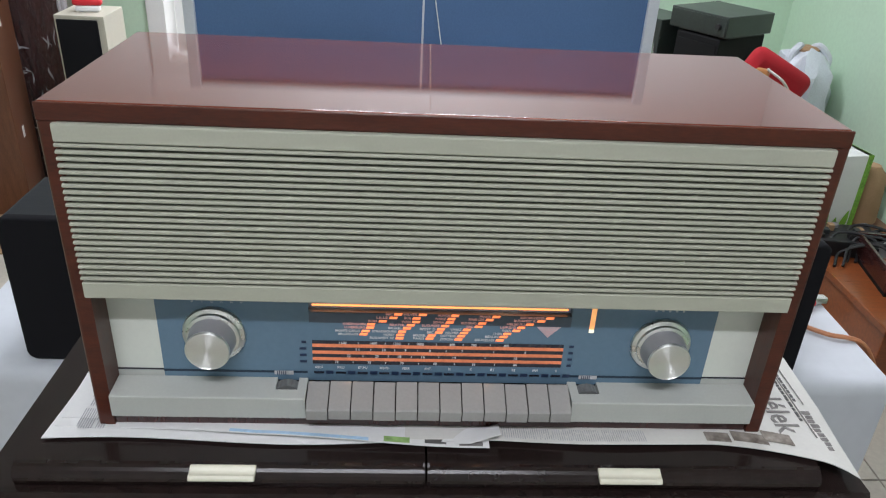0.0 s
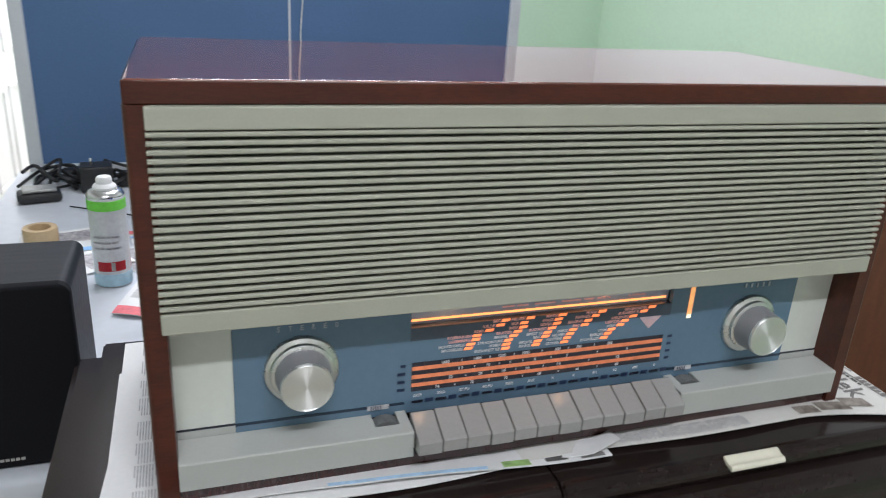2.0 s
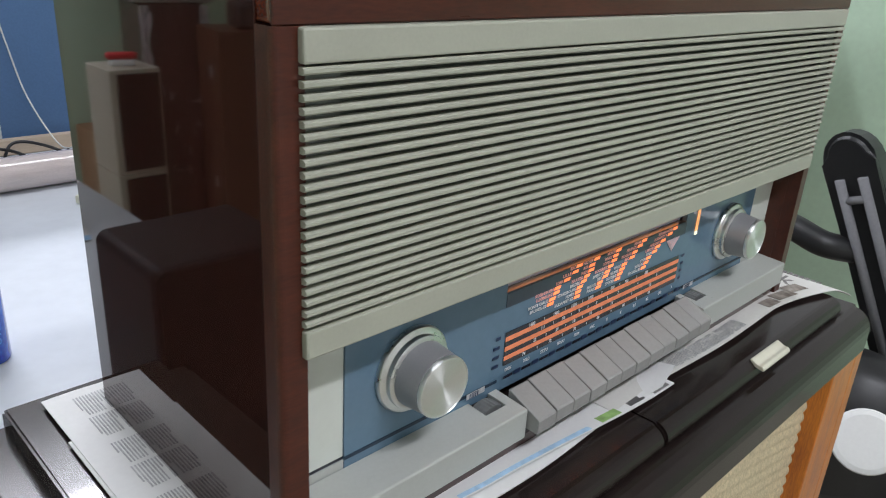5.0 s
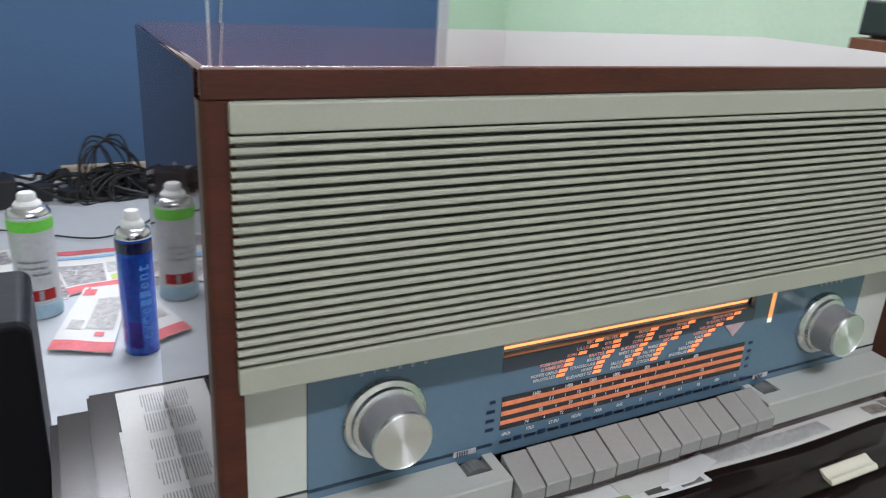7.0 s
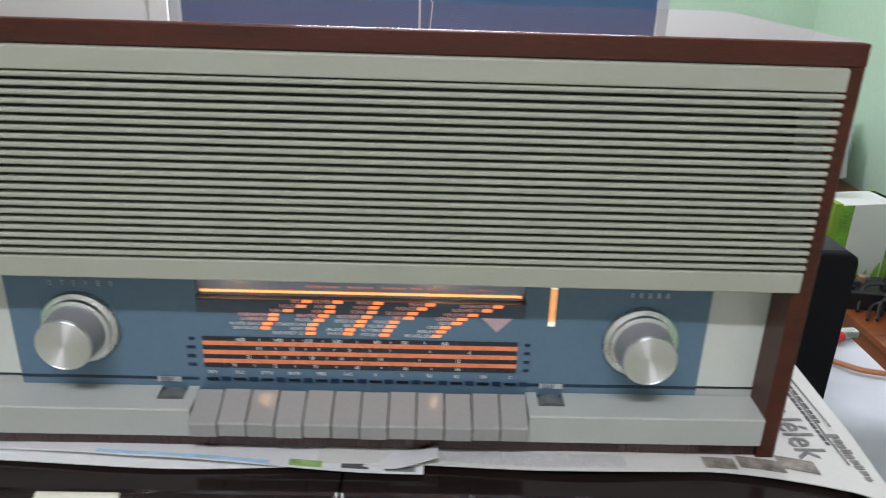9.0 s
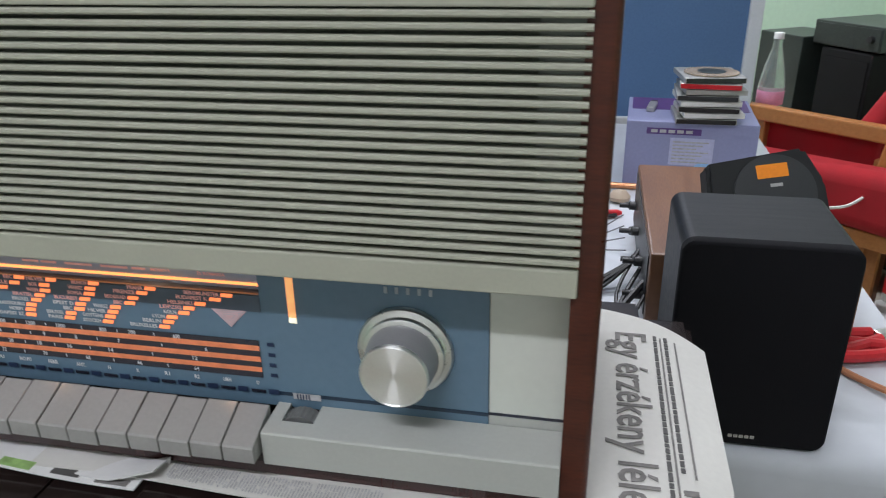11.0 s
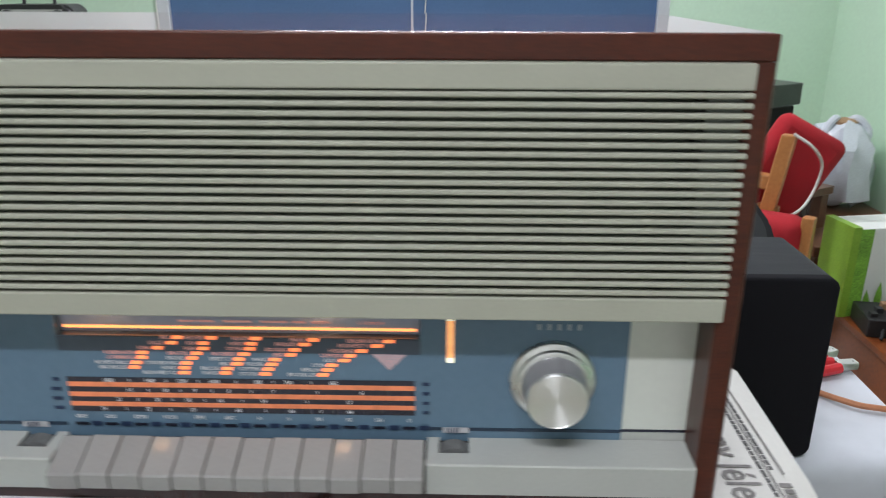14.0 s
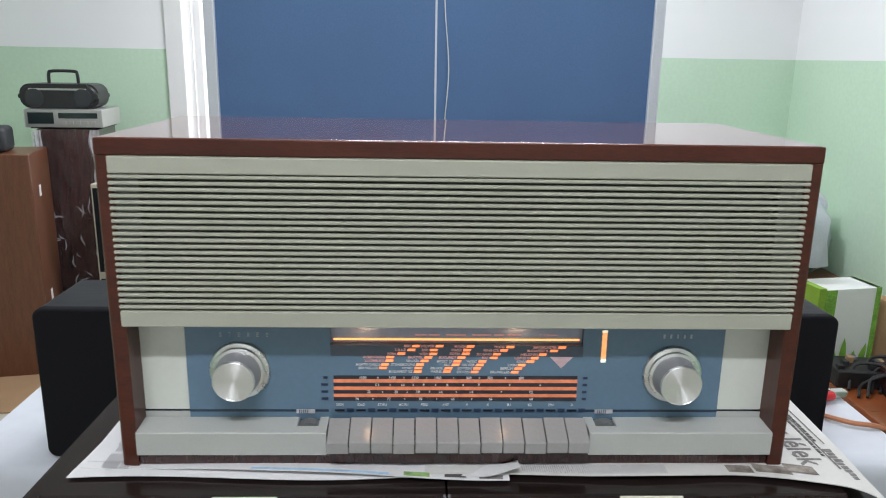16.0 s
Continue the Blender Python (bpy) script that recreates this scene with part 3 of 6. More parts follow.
wpart("upper_sheet", sheet(bmesh.new(), 60, 24, news_upper, 0.0009), PAPER_WHITE, paper1)


def strip_on(f, u0, u1, v0, v1, n, lift=0.0004):
    return sheet(bmesh.new(), n, 3, lambda a, b: f(u0 + (u1 - u0) * a, v0 + (v1 - v0) * b) + Vector((0, 0, lift)), 0.0002)


wpart("printed_picture", strip_on(news_upper, 0.755, 0.815, 0.006, 0.04, 8), INK_GREEN, paper1, "green printed patch")
wpart("printed_picture", strip_on(news_upper, 0.40, 0.72, 0.003, 0.022, 12), INK_BLUE, paper1, "pale blue printed streak")
wpart("printed_picture", strip_on(news_upper, 0.85, 0.90, 0.012, 0.05, 6), INK, paper1)
wpart("printed_picture", strip_on(news_upper, 0.93, 0.985, 0.006, 0.03, 6), INK_GREY, paper1)

paper2 = thing("newspaper", "printed newspaper page with a large headline, hanging over the lid", "newspaper", (0.2, 0.1, 0.9475), group="newspapers under the radio")
wpart("page", sheet(bmesh.new(), 60, 30, news_right, 0.0009), PAPER, paper2)
turned = pose(0, 0, 0, 0, 0, -90)


def on_page(x, y, lift=0.0007):
    z = 0.9513 - 0.012 * (max(0, x - 0.338) / 0.04) ** 2 * (1 - 0.5 * max(0, min(1, (y + 0.015) / 0.24)))
    tilt = math.degrees(math.atan2(-(0.024 / 0.0016) * max(0, x - 0.338) * (1 - 0.5 * max(0, min(1, (y + 0.015) / 0.24))), 1))
    return Matrix.Translation((x, y, z + lift)) @ Matrix.Rotation(radians(-tilt), 4, "Y") @ turned


placed(lettering("headline", "Egy érzékeny lélek", 0.207, 0.0310, on_page(0.3275, 0.1055), INK_GREY, paper2), paper2)
tagged(paper2.children[-1], "large printed headline")
bm = bmesh.new()
rnd = random.Random(5)


def print_bar(bm, x, y0, y1, w, lift=0.0009):
    z0, z1 = on_page(x, y0).translation.z, on_page(x, y1).translation.z
    box(bm, x - w / 2, x + w / 2, min(y0, y1), max(y0, y1), max(z0, z1) - 0.0004 + lift - 0.0007, max(z0, z1) + lift - 0.0007)


for x in (0.3495, 0.3575):
    y = 0.208
    while y > 0.02 if x < 0.355 else y > 0.055:
        w = rnd.uniform(0.003, 0.009)
        print_bar(bm, x, y - w, y, 0.0026)
        y -= w + 0.0016
wpart("small_print", bm, INK, paper2)
bm = bmesh.new()
print_bar(bm, 0.3535, -0.002, 0.206, 0.0012)
print_bar(bm, 0.3645, 0.048, 0.204, 0.0012)
wpart("printed_rule", bm, INK_GREY, paper2)
bm = bmesh.new()
for k in range(9):
    print_bar(bm, 0.3595 + 0.0008 * (k % 2), 0.038 - 0.0062 * k - 0.0046, 0.038 - 0.0062 * k, 0.0085 if k % 3 else 0.0105)
wpart("masthead_bars", bm, INK_GREY, paper2)
bm = bmesh.new()
for k in range(66):
    x = 0.058 + 0.0020 * k
    cuts = sorted(rnd.uniform(0.02, 0.98) for _ in range(3))
    for a, b in zip([0.0] + cuts, [c - 0.05 for c in cuts] + [1.0]):
        if b - a < 0.08 or (k % 23 == 22 and a > 0.3):
            continue
        p, q = (news_right((x + 0.03) / 0.418, 0.012 + 0.055 * t) for t in (a, b))
        z = max(p.z, q.z)
        box(bm, x, x + 0.0007, p.y, q.y, z + 0.0002, z + 0.0005)
wpart("printed_column", bm, PRINT_SOFT, paper2)
wpart("printed_photo", strip_on(news_right, 0.66, 0.715, 0.014, 0.060, 8, 0.0006), INK_BROWN, paper2, "dark printed photograph")
wpart("printed_photo", strip_on(news_right, 0.722, 0.80, 0.026, 0.075, 10, 0.0006), INK_BROWN, paper2, "dark printed photograph")
wpart("printed_photo", strip_on(news_right, 0.795, 0.86, 0.046, 0.100, 10, 0.0008), INK_BROWN, paper2, "dark printed photograph")

paper3 = thing("newspaper", "newspaper sheet with small columns of print", "newspaper", (-0.28, 0.1, 0.9475), group="newspapers under the radio")
wpart("page", sheet(bmesh.new(), 20, 20, news_column, 0.0008), PAPER_WHITE, paper3)
bm = bmesh.new()
for (cx, cy, cols) in ((-0.315, 0.236, 2), (-0.315, 0.170, 2), (-0.315, 0.104, 2), (-0.315, 0.045, 2)):
    for c in range(cols):
        for r in range(12):
            x = cx - 0.004 + 0.0 + 0.0021 * r
            y = cy + 0.009 - c * 0.030
            ln = 0.026 * (1 if r % 7 else rnd.uniform(0.4, 0.9))
            box(bm, x, x + 0.0009, y - ln, y, 0.9525, 0.9528)
wpart("small_print", bm, PRINT_SOFT, paper3)

# ---- the radio ----
radio = thing("radio", "mahogany tube radio with grey slatted grille and blue lit dial", "radio", (0, 0.12, PZ))
RX, RT, RB, RD = 0.300, 1.2455, PZ, 0.233


def ring(bm, y0, y1, out, hole):
    (ax0, ax1, az0, az1), (bx0, bx1, bz0, bz1) = out, hole
    loops = []
    for y in (y0, y1):
        loops.append([bm.verts.new((x, y, z)) for x, z in ((ax0, az0), (ax1, az0), (ax1, az1), (ax0, az1))])
        loops.append([bm.verts.new((x, y, z)) for x, z in ((bx0, bz0), (bx1, bz0), (bx1, bz1), (bx0, bz1))])
    of, nf, ob_, nb = loops
    for k in range(4):
        j = (k + 1) % 4
        bm.faces.new((of[k], of[j], nf[j], nf[k]))
        bm.faces.new((ob_[k], nb[k], nb[j], ob_[j]))
        bm.faces.new((of[k], ob_[k], ob_[j], of[j]))
        bm.faces.new((nf[k], nf[j], nb[j], nb[k]))


# case: four lacquered boards with a redder front edge band
for sx in (-1, 1):
    x0, x1 = sorted((sx * 0.2865, sx * RX))
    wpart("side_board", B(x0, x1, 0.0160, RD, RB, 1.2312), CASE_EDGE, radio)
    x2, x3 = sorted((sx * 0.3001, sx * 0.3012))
    wpart("side_veneer", B(x2, x3, 0.0160, RD, RB, RT - 0.0020, 0.0003, seg=1), SHADED_SIDE, radio, "mirror-glossy side board with shade in its colour")
    x2, x3 = sorted((sx * 0.2865, sx * 0.3012))
    bm = B(x2, x3, 0.0040, 0.0159, RB, 1.2312)
    bmesh.ops.bevel(bm, geom=[e for e in bm.edges if all(v.co.y < 0.005 and abs(v.co.x) > 0.3 for v in e.verts)], offset=0.0036, segments=5, profile=0.5, affect="EDGES")
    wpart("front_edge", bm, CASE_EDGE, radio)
wpart("top_board", B(-RX, RX, 0.0065, RD, 1.2314, RT, 0.0022, seg=4), MAHOGANY, radio, "mirror-glossy mahogany top board")
bm = B(-0.3005, 0.3005, 0.0040, 0.0064, 1.2313, RT - 0.0003, 0.0010, seg=3)
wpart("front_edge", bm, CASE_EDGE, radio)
# darker veneer here carries the shade beneath the shelf
wpart("bottom_board", B(-0.2863, 0.2863, 0.010, RD, RB + 0.0005, RB + 0.0118, 0.001), DARK_WOOD, radio)
wpart("back_panel", B(-0.2860, 0.2860, RD - 0.008, RD - 0.003, RB + 0.0130, 1.2310), BLACK_BODY, radio)

# grille
grille = wpart("grille", B(-0.2895, 0.2895, 0.0, 0.012, 1.2170, 1.2310, 0.0012), GRILLE, radio, "grey-green grille with fine horizontal slats")
NS, ZB, ZT = 22, 1.1005, 1.2170
pitch = (ZT - ZB) / NS
bm = bmesh.new()
prism(bm, [(0.0014, 0.0), (0.0, 0.0009), (0.0, 0.0023), (0.0014, 0.0031), (0.0050, 0.0031), (0.0050, 0.0)], -0.2895, 0.2895)
slat_mesh = finish(bm, "slat", GRILLE)
for k in range(NS):
    ob = new("slat", slat_mesh)
    ob.location = (0, 0, ZB + pitch * k + 0.0011)
    ob.parent = grille
wpart("bottom_bar", B(-0.2895, 0.2895, 0.0, 0.012, 1.0855, 1.1000, 0.0012), GRILLE, grille)
wpart("backing_cloth", B(-0.2860, 0.2860, 0.0200, 0.0220, 1.0925, 1.2305), BACKING, grille, "dark cloth behind the slats")
for sx in (-1, 1):
    x0, x1 = sorted((sx * 0.2675, sx * 0.2880))
    wpart("end_strip", B(x0, x1, 0.0062, 0.0195, 1.1002, 1.2168), END_FILL, grille)

# dial: a glass front with a recessed window under the grille
DY = 0.0300
bm = bmesh.new()
glass = [(-0.2460, 0.9850), (0.2445, 0.9850), (0.2445, 1.0868), (0.1140, 1.0868), (0.1140, 1.0583), (-0.1162, 1.0583), (-0.1162, 1.0868), (-0.2460, 1.0868)]
plate(bm, glass, -DY - 0.0030, 0.0012 - DY)
bm.transform(Matrix.Rotation(radians(90), 4, "X"))
dial = wpart("dial", bm, DIAL_BLUE, radio, "blue glass dial with lit orange station marks")
wpart("dial_recess", B(-0.2460, 0.2445, DY + 0.0058, DY + 0.0080, 1.0385, 1.0868), DIAL_BLUE, dial)
for sx, xi in ((-1, 0.2462), (1, 0.2447)):
    x0, x1 = sorted((sx * xi, sx * 0.2864))
    wpart("dial_end", B(x0, x1, DY, DY + 0.003, 0.9950, 1.0868), DIAL_WHITE, radio, "cream panel beside the dial")
    wpart("shelf_riser", B(x0, x1, DY - 0.0008, DY + 0.003, 0.9800, 0.9930), SHELF_GREY, radio, "grey plastic strip under the cream panel")
    wpart("dial_seam", B(x0, x1, DY - 0.0001, DY + 0.003, 0.9931, 0.9949), DIAL_DARK, radio)
wpart("dial_seam", B(-0.2460, -0.1190, DY - 0.0018, DY - 0.0013, 0.9931, 0.9952), DIAL_SEAM, dial)
wpart("dial_seam", B(0.1190, 0.2445, DY - 0.0018, DY - 0.0013, 0.9931, 0.9952), DIAL_SEAM, dial)
# added dark cover that keeps the line's glow off the ledge
wpart("window_ledge", B(-0.1161, 0.1139, DY - 0.0011, DY + 0.0055, 1.0584, 1.0588), DIAL_SHADE, dial)
wpart("dial_shroud", B(-0.2863, 0.2863, 0.0125, 0.050, 1.0870, 1.0920), BLACK_BODY, radio)
wpart("inner_back", B(-0.2863, 0.2863, DY + 0.0082, DY + 0.011, RB + 0.0130, 1.0868), BLACK_BODY, radio)

FY = DY - 0.0014
upright = pose(0, 0, 0, 90, 0, 0)
G = 0.0005183


def dx(px):
    return -0.1140 + (px - 590) * G


def dz(px, py):
    return 1.0620 - (py - 603.5 - (px - 590) * 0.007) * 0.000537


def flat(name, x0, x1, z0, z1, material, lift=0.0, slant=0.0, parent=None, label=""):
    bm = bmesh.new()
    y0, y1 = FY - lift - 0.0003, FY - lift
    q = [(x0, z0), (x1, z0), (x1 + slant, z1), (x0 + slant, z1)]
    a = [bm.verts.new((x, y0, z)) for x, z in q]
    b = [bm.verts.new((x, y1, z)) for x, z in q]
    for k in range(4):
        bm.faces.new((a[k], a[(k + 1) % 4], b[(k + 1) % 4], b[k]))
    bm.faces.new(a[::-1])
    bm.faces.new(b)
    return wpart(name, bm, material, parent or dial, label)


def say(words, cx, cz, width, height, material, name="lettering", parent=None, lift=0.0):
    return lettering(name, words, width, height, Matrix.Translation((cx, FY - 0.0006 - lift, cz)) @ upright, material, parent or dial)


DEEP = -0.0070
# front field has the overhang's shade in its colour
flat("dark_field", dx(586), dx(1030), 1.0480, 1.0582, DIAL_SHADE, 0.0, label="shaded window of the lit scale")
flat("dark_field", dx(586), dx(1030), 1.0410, 1.0866, LIFTED_BACK, DEEP, label="shaded window of the lit scale")
flat("lit_line", dx(590), dx(1025), 1.0612, 1.0629, GLOW_LINE, DEEP + 0.0006, label="glowing orange line")
CITIES = (
    ("BBC", 503, 109), ("LILLE", 479, 130), ("ROMA", 426, 150), ("KOBENHAVEN", 367, 169), ("LUXEMBURG", 363, 188), ("MONTE CARLO", 340, 209), ("BRUXELLES", 330, 228),
    ("HILVER", 627, 110), ("BOR", 596, 131), ("WIEN", 594, 152), ("BRATISL", 568, 171), ("BRUXEL", 549, 190), ("STRASSBOURG", 525, 210), ("HORBY", 516, 229), ("BUDAPEST SZ", 513, 249),
    ("MUNCH", 790, 112), ("WARSZ", 772, 132), ("SOFIA", 765, 152), ("BUCUREST", 743, 173), ("BPEST D", 722, 193), ("BBC", 713, 212), ("BRUXEL", 676, 231), ("PARIS", 667, 249),
)
CITIES2 = (
    ("PRAHA", 220, 116), ("FIRENZE", 187, 134), ("BEOGRAD", 150, 155), ("BBC", 134, 175), ("WARSZ", 75, 194), ("HILVER", 62, 213), ("GOTTENS", 48, 232), ("STOCKH", 35, 252),
    ("BEROMUNSTER", 495, 120), ("BUDAPEST K", 452, 138), ("HELSINKI", 395, 158), ("LEIPZIG", 352, 177), ("KOLN", 330, 196), ("LYON", 284, 215), ("BERLIN", 267, 234), ("BRUXELLES", 249, 254),
)
for names, off in ((CITIES, 560), (CITIES2, 820)):
    for words, cx, cy in names:
        px, py = off + cx / 3, 575 + cy / 3
        x, z = dx(px), dz(px, py)
        flat("station_mark", x, x + 0.0068, z - 0.00110, z + 0.00110, GLOW_BLOCK, 0.0004, 0.0008)
        w = 0.00195 * len(words)
        say(words, x - 0.0010 - w / 2, z, w, 0.0024, PRINT_ROSE if cy < 190 else PRINT_PALE, "station_name")
for words, px, w in (("MOSKVA", 909, 0.0125), ("D. ROMANIA", 970, 0.017)):
    say(words, dx(px), 1.0665, w, 0.0020, PRINT_ROSE, "station_name", lift=DEEP)
for px0, px1 in ((733, 754), (757, 777), (788, 823), (834, 868), (873, 890)):
    flat("print_bar", dx(px0), dx(px1), 1.0658, 1.0672, PRINT_ROSE, DEEP + 0.0004)

# scale with numbers
SX0, SX1 = dx(590), dx(1023)
ztop, zlow = dz(590, 664.5), dz(590, 711.5)
flat("scale_field", SX0, SX1, zlow, ztop, DIAL_DARK, 0.0002, label="black scale field")
for c0, c1 in ((288, 307), (329, 348), (369, 387)):
    flat("scale_band", SX0, SX1, dz(590, 575 + c1 / 3), dz(590, 575 + c0 / 3), GLOW_BAND, 0.0004)
NUMS = ((280, ((247, "1600"), (402, "1400"), (523, "1200"), (643, "1000"), (808, "800"), (920, "700"), (1088, "600"))),
        (319, ((321, "11"), (457, "10"), (567, "9"), (694, "8"), (862, "7"), (1192, "6"))),
        (358, ((276, "22"), (421, "20"), (538, "18"), (660, "16"), (823, "14"), (1145, "12"))),
        (398, ((213, "74"), (382, "72"), (551, "70"), (724, "68"), (927, "66"), (1145, "64"))))
for cy, row in NUMS:
    prev = None
    for cx, words in row:
        px, py = 560 + cx / 3, 575 + cy / 3
        say(words, dx(px), dz(590, py), 0.00155 * len(words), 0.0027, PRINT_PALE, "scale_number")
        if prev:
            mid = (prev + px) / 2
            flat("scale_tick", dx(mid) - 0.0003, dx(mid) + 0.0003, dz(590, py) - 0.0009, dz(590, py) + 0.0009, PRINT_PALE, 0.0004)
        prev = px
for cy in (280, 319, 358, 397):
    z = dz(590, 575 + cy / 3)
    flat("print_bar", dx(572) - (0.002 if cy > 300 else 0), dx(580), z - 0.0011, z + 0.0011, PRINT_NAVY, 0.0003)
    flat("print_bar", dx(1033), dx(1041), z - 0.0011, z + 0.0011, PRINT_NAVY, 0.0003)
# tuning eye
flat("tuning_eye", 0.1309, 0.1353, 1.0465, 1.0718, GLOW_EYE, 0.0004, label="glowing tuning eye")
flat("eye_tip", 0.1309, 0.1353, 1.0430, 1.0463, GLOW_TIP, 0.0004)
flat("eye_tip", 0.1309, 0.1353, 1.0720, 1.0740, GLOW_TIP, 0.0004)
# emblem: nested triangles
for k, (s, material) in enumerate(((0.0108, PRINT_PINK), (0.0093, PRINT_DIM), (0.0088, PRINT_PINK), (0.0072, PRINT_DIM), (0.0067, PRINT_PINK), (0.0042, PRINT_DIM), (0.0036, PRINT_PINK))):
    cx, cz = dx(992.5), 1.0435
    bm = bmesh.new()
    y1 = FY - 0.0003 - 0.0001 * k
    tri = [(cx - s, cz + s * 0.42), (cx, cz - s * 0.62), (cx + s, cz + s * 0.42)]
    a = [bm.verts.new((x, y1 - 0.0001, z)) for x, z in tri]
    b = [bm.verts.new((x, y1, z)) for x, z in tri]
    for j in range(3):
        bm.faces.new((a[j], a[(j + 1) % 3], b[(j + 1) % 3], b[j]))
    bm.faces.new(a[::-1])
    bm.faces.new(b)
    wpart("emblem", bm, material, dial)
# small filament bulbs above the lit line, seen as glints in the keys
for cx in (-0.086, 0.052):
    wpart("dial_lamp", lathe(bmesh.new(), ((0.0008, -0.0040), (0.0026, -0.0028), (0.0030, 0.0), (0.0026, 0.0028), (0.0008, 0.0040)), 14, (cx, DY + 0.0012, 1.0806), Matrix.Rotation(radians(90), 3, "Y")), GLOW_BULB, dial, "small lit bulb")
# row of key names
KW = 0.235 / 12
for k, words in enumerate(("ORCH", "SOLO", "ST.PU", "MO.PU", "FERR", "ANT.", "H", "K", "R1", "R2", "URH", "O")):
    x = -0.1175 + KW * (k + 0.5)
    say(words, x - 0.001, 1.0003, 0.00165 * len(words), 0.0026, PRINT_PALE, "key_name")
    flat("key_mark", x - 0.0055, x + 0.0035, 0.9938, 0.9958, DIAL_DARK, 0.0008)
    flat("key_mark", x + 0.0055, x + 0.0120, 0.9934, 0.9966, PRINT_NAVY, 0.0008)
for k, words in enumerate("STEREO"):
    say(words, -0.2140 + 0.0083 * k, 1.0685, 0.0022, 0.0042, PRINT_DIM, "lettering")
for k in range(5):
    flat("print_bar", 0.1880 + 0.0062 * k - 0.0008, 0.1880 + 0.0062 * k + 0.0010, 1.0665, 1.0705, PRINT_DIM, 0.0003)
for sx in (-1, 1):
    cx = sx * 0.1385
    flat("volume_field", cx - 0.0100, cx + 0.0070, 0.9918, 0.9958, PRINT_SOFT, 0.0008)
    for k in range(5):
        flat("volume_mark", cx - 0.0075 + 0.0018 * k, cx - 0.0068 + 0.0018 * k, 0.9920, 0.9956, PRINT_NAVY, 0.0012)

# shelf in front of the dial, with thumb wheels turning sideways
for sx in (-1, 1):
    bm = bmesh.new()
    full = [(0.0010, 0.9640), (0.0004, 0.9645), (0.0004, 0.9852), (0.0009, 0.9860), (0.0018, 0.9863), (0.0284, 0.9878), (0.0284, 0.9640)]
    cut = [(0.0010, 0.9640), (0.0004, 0.9645), (0.0004, 0.9852), (0.0009, 0.9860), (0.0018, 0.9863), (0.0125, 0.9868), (0.0125, 0.9720), (0.0284, 0.9720), (0.0284, 0.9640)]
    for a, b, o in ((0.1185, 0.1265, full), (0.1265, 0.1457, cut), (0.1457, 0.2862, full)):
        prism(bm, o, *sorted((sx * a, sx * b)))
    wpart("shelf", bm, SHELF_GREY, radio, "grey plastic shelf below the dial")
    wheel = []
    for k in range(56):
        a = 2 * math.pi * k / 56
        r = 0.0148 - (0.0004 if k % 2 else 0.0)
        wheel.append((sx * 0.1361 + r * math.cos(a), r * math.sin(a)))
    bm = plate(bmesh.new(), wheel, -0.0052, 0.0052)
    bm.transform(Matrix.Translation((0, 0.0205, 0.9738)) @ Matrix.Rotation(radians(90), 4, "X"))
    wpart("thumb_wheel", bm, WHEEL, radio, "grey ribbed thumb wheel")
# keys
bm = bmesh.new()
prism(bm, [(-0.0082, 0.0), (-0.0086, 0.0006), (-0.0088, 0.0100), (-0.0080, 0.0112), (0.0176, 0.0216), (0.0188, 0.0212), (0.0188, 0.0)], -KW / 2 + 0.00045, KW / 2 - 0.00045)
bmesh.ops.bevel(bm, geom=[e for e in bm.edges if abs(e.verts[0].co.x - e.verts[1].co.x) < 1e-6], offset=0.0004, segments=1, affect="EDGES", clamp_overlap=True)
key_mesh = finish(bm, "key", KEY_GREY)
for k in range(12):
    ob = new("key", key_mesh)
    ob.location = (-0.1175 + KW * (k + 0.5), 0.0002 * ((k * 7) % 3), 0.9703 + 0.0003 * ((k * 5) % 3))
    ob.parent = radio
    placed(ob, radio)
wpart("key_bed", B(-0.1180, 0.1180, 0.0030, 0.0278, 0.9640, 0.9700), BLACK_BODY, radio)
# rail coloured dark for the shade under the shelf
wpart("base_rail", B(-0.2860, 0.2860, 0.006, 0.0095, RB + 0.001, 0.9640), DARK_WOOD, radio)

# knobs
FACE = Matrix.Rotation(radians(90), 3, "X")
for sx in (-1, 1):
    at = (sx * 0.1980, DY - 0.0013, 1.0347 if sx < 0 else 1.0318)
    knob = wpart("knob", lathe(bmesh.new(), ((0.0270, 0), (0.0274, 0.0012), (0.0272, 0.0024), (0.0264, 0.0034), (0.0236, 0.0042), (0.0230, 0.0046), (0.0229, 0.0066), (0.0233, 0.0072), (0.0231, 0.0080), (0.0220, 0.0086), (0.0200, 0.0088)), 64, at, FACE), KNOB_METAL, radio, "turned aluminium knob with grey barrel")
    wpart("barrel", lathe(bmesh.new(), ((0.0204, 0.0086), (0.0203, 0.0096), (0.0186, 0.0250), (0.0178, 0.0252)), 64, at, FACE), KNOB_BARREL, knob)
    wpart("cap", lathe(bmesh.new(), ((0.0178, 0.0250), (0.0186, 0.0254), (0.0188, 0.0262), (0.0187, 0.0276), (0.0183, 0.0284), (0.0178, 0.0286), (0.0174, 0.0281), (0.0090, 0.0276), (0.0012, 0.0272)), 64, at, FACE), CAP_METAL, knob, "spun aluminium cap")

# ---- the table and its cloth ----
table = thing("table", "work table behind the console", "table", (0.01, 1.0, 0))
part("tabletop", B(-0.665, 0.665, -0.66, 0.62, 0.735, TABLE - 0.004, 0.004), BROWN_WOOD, table)
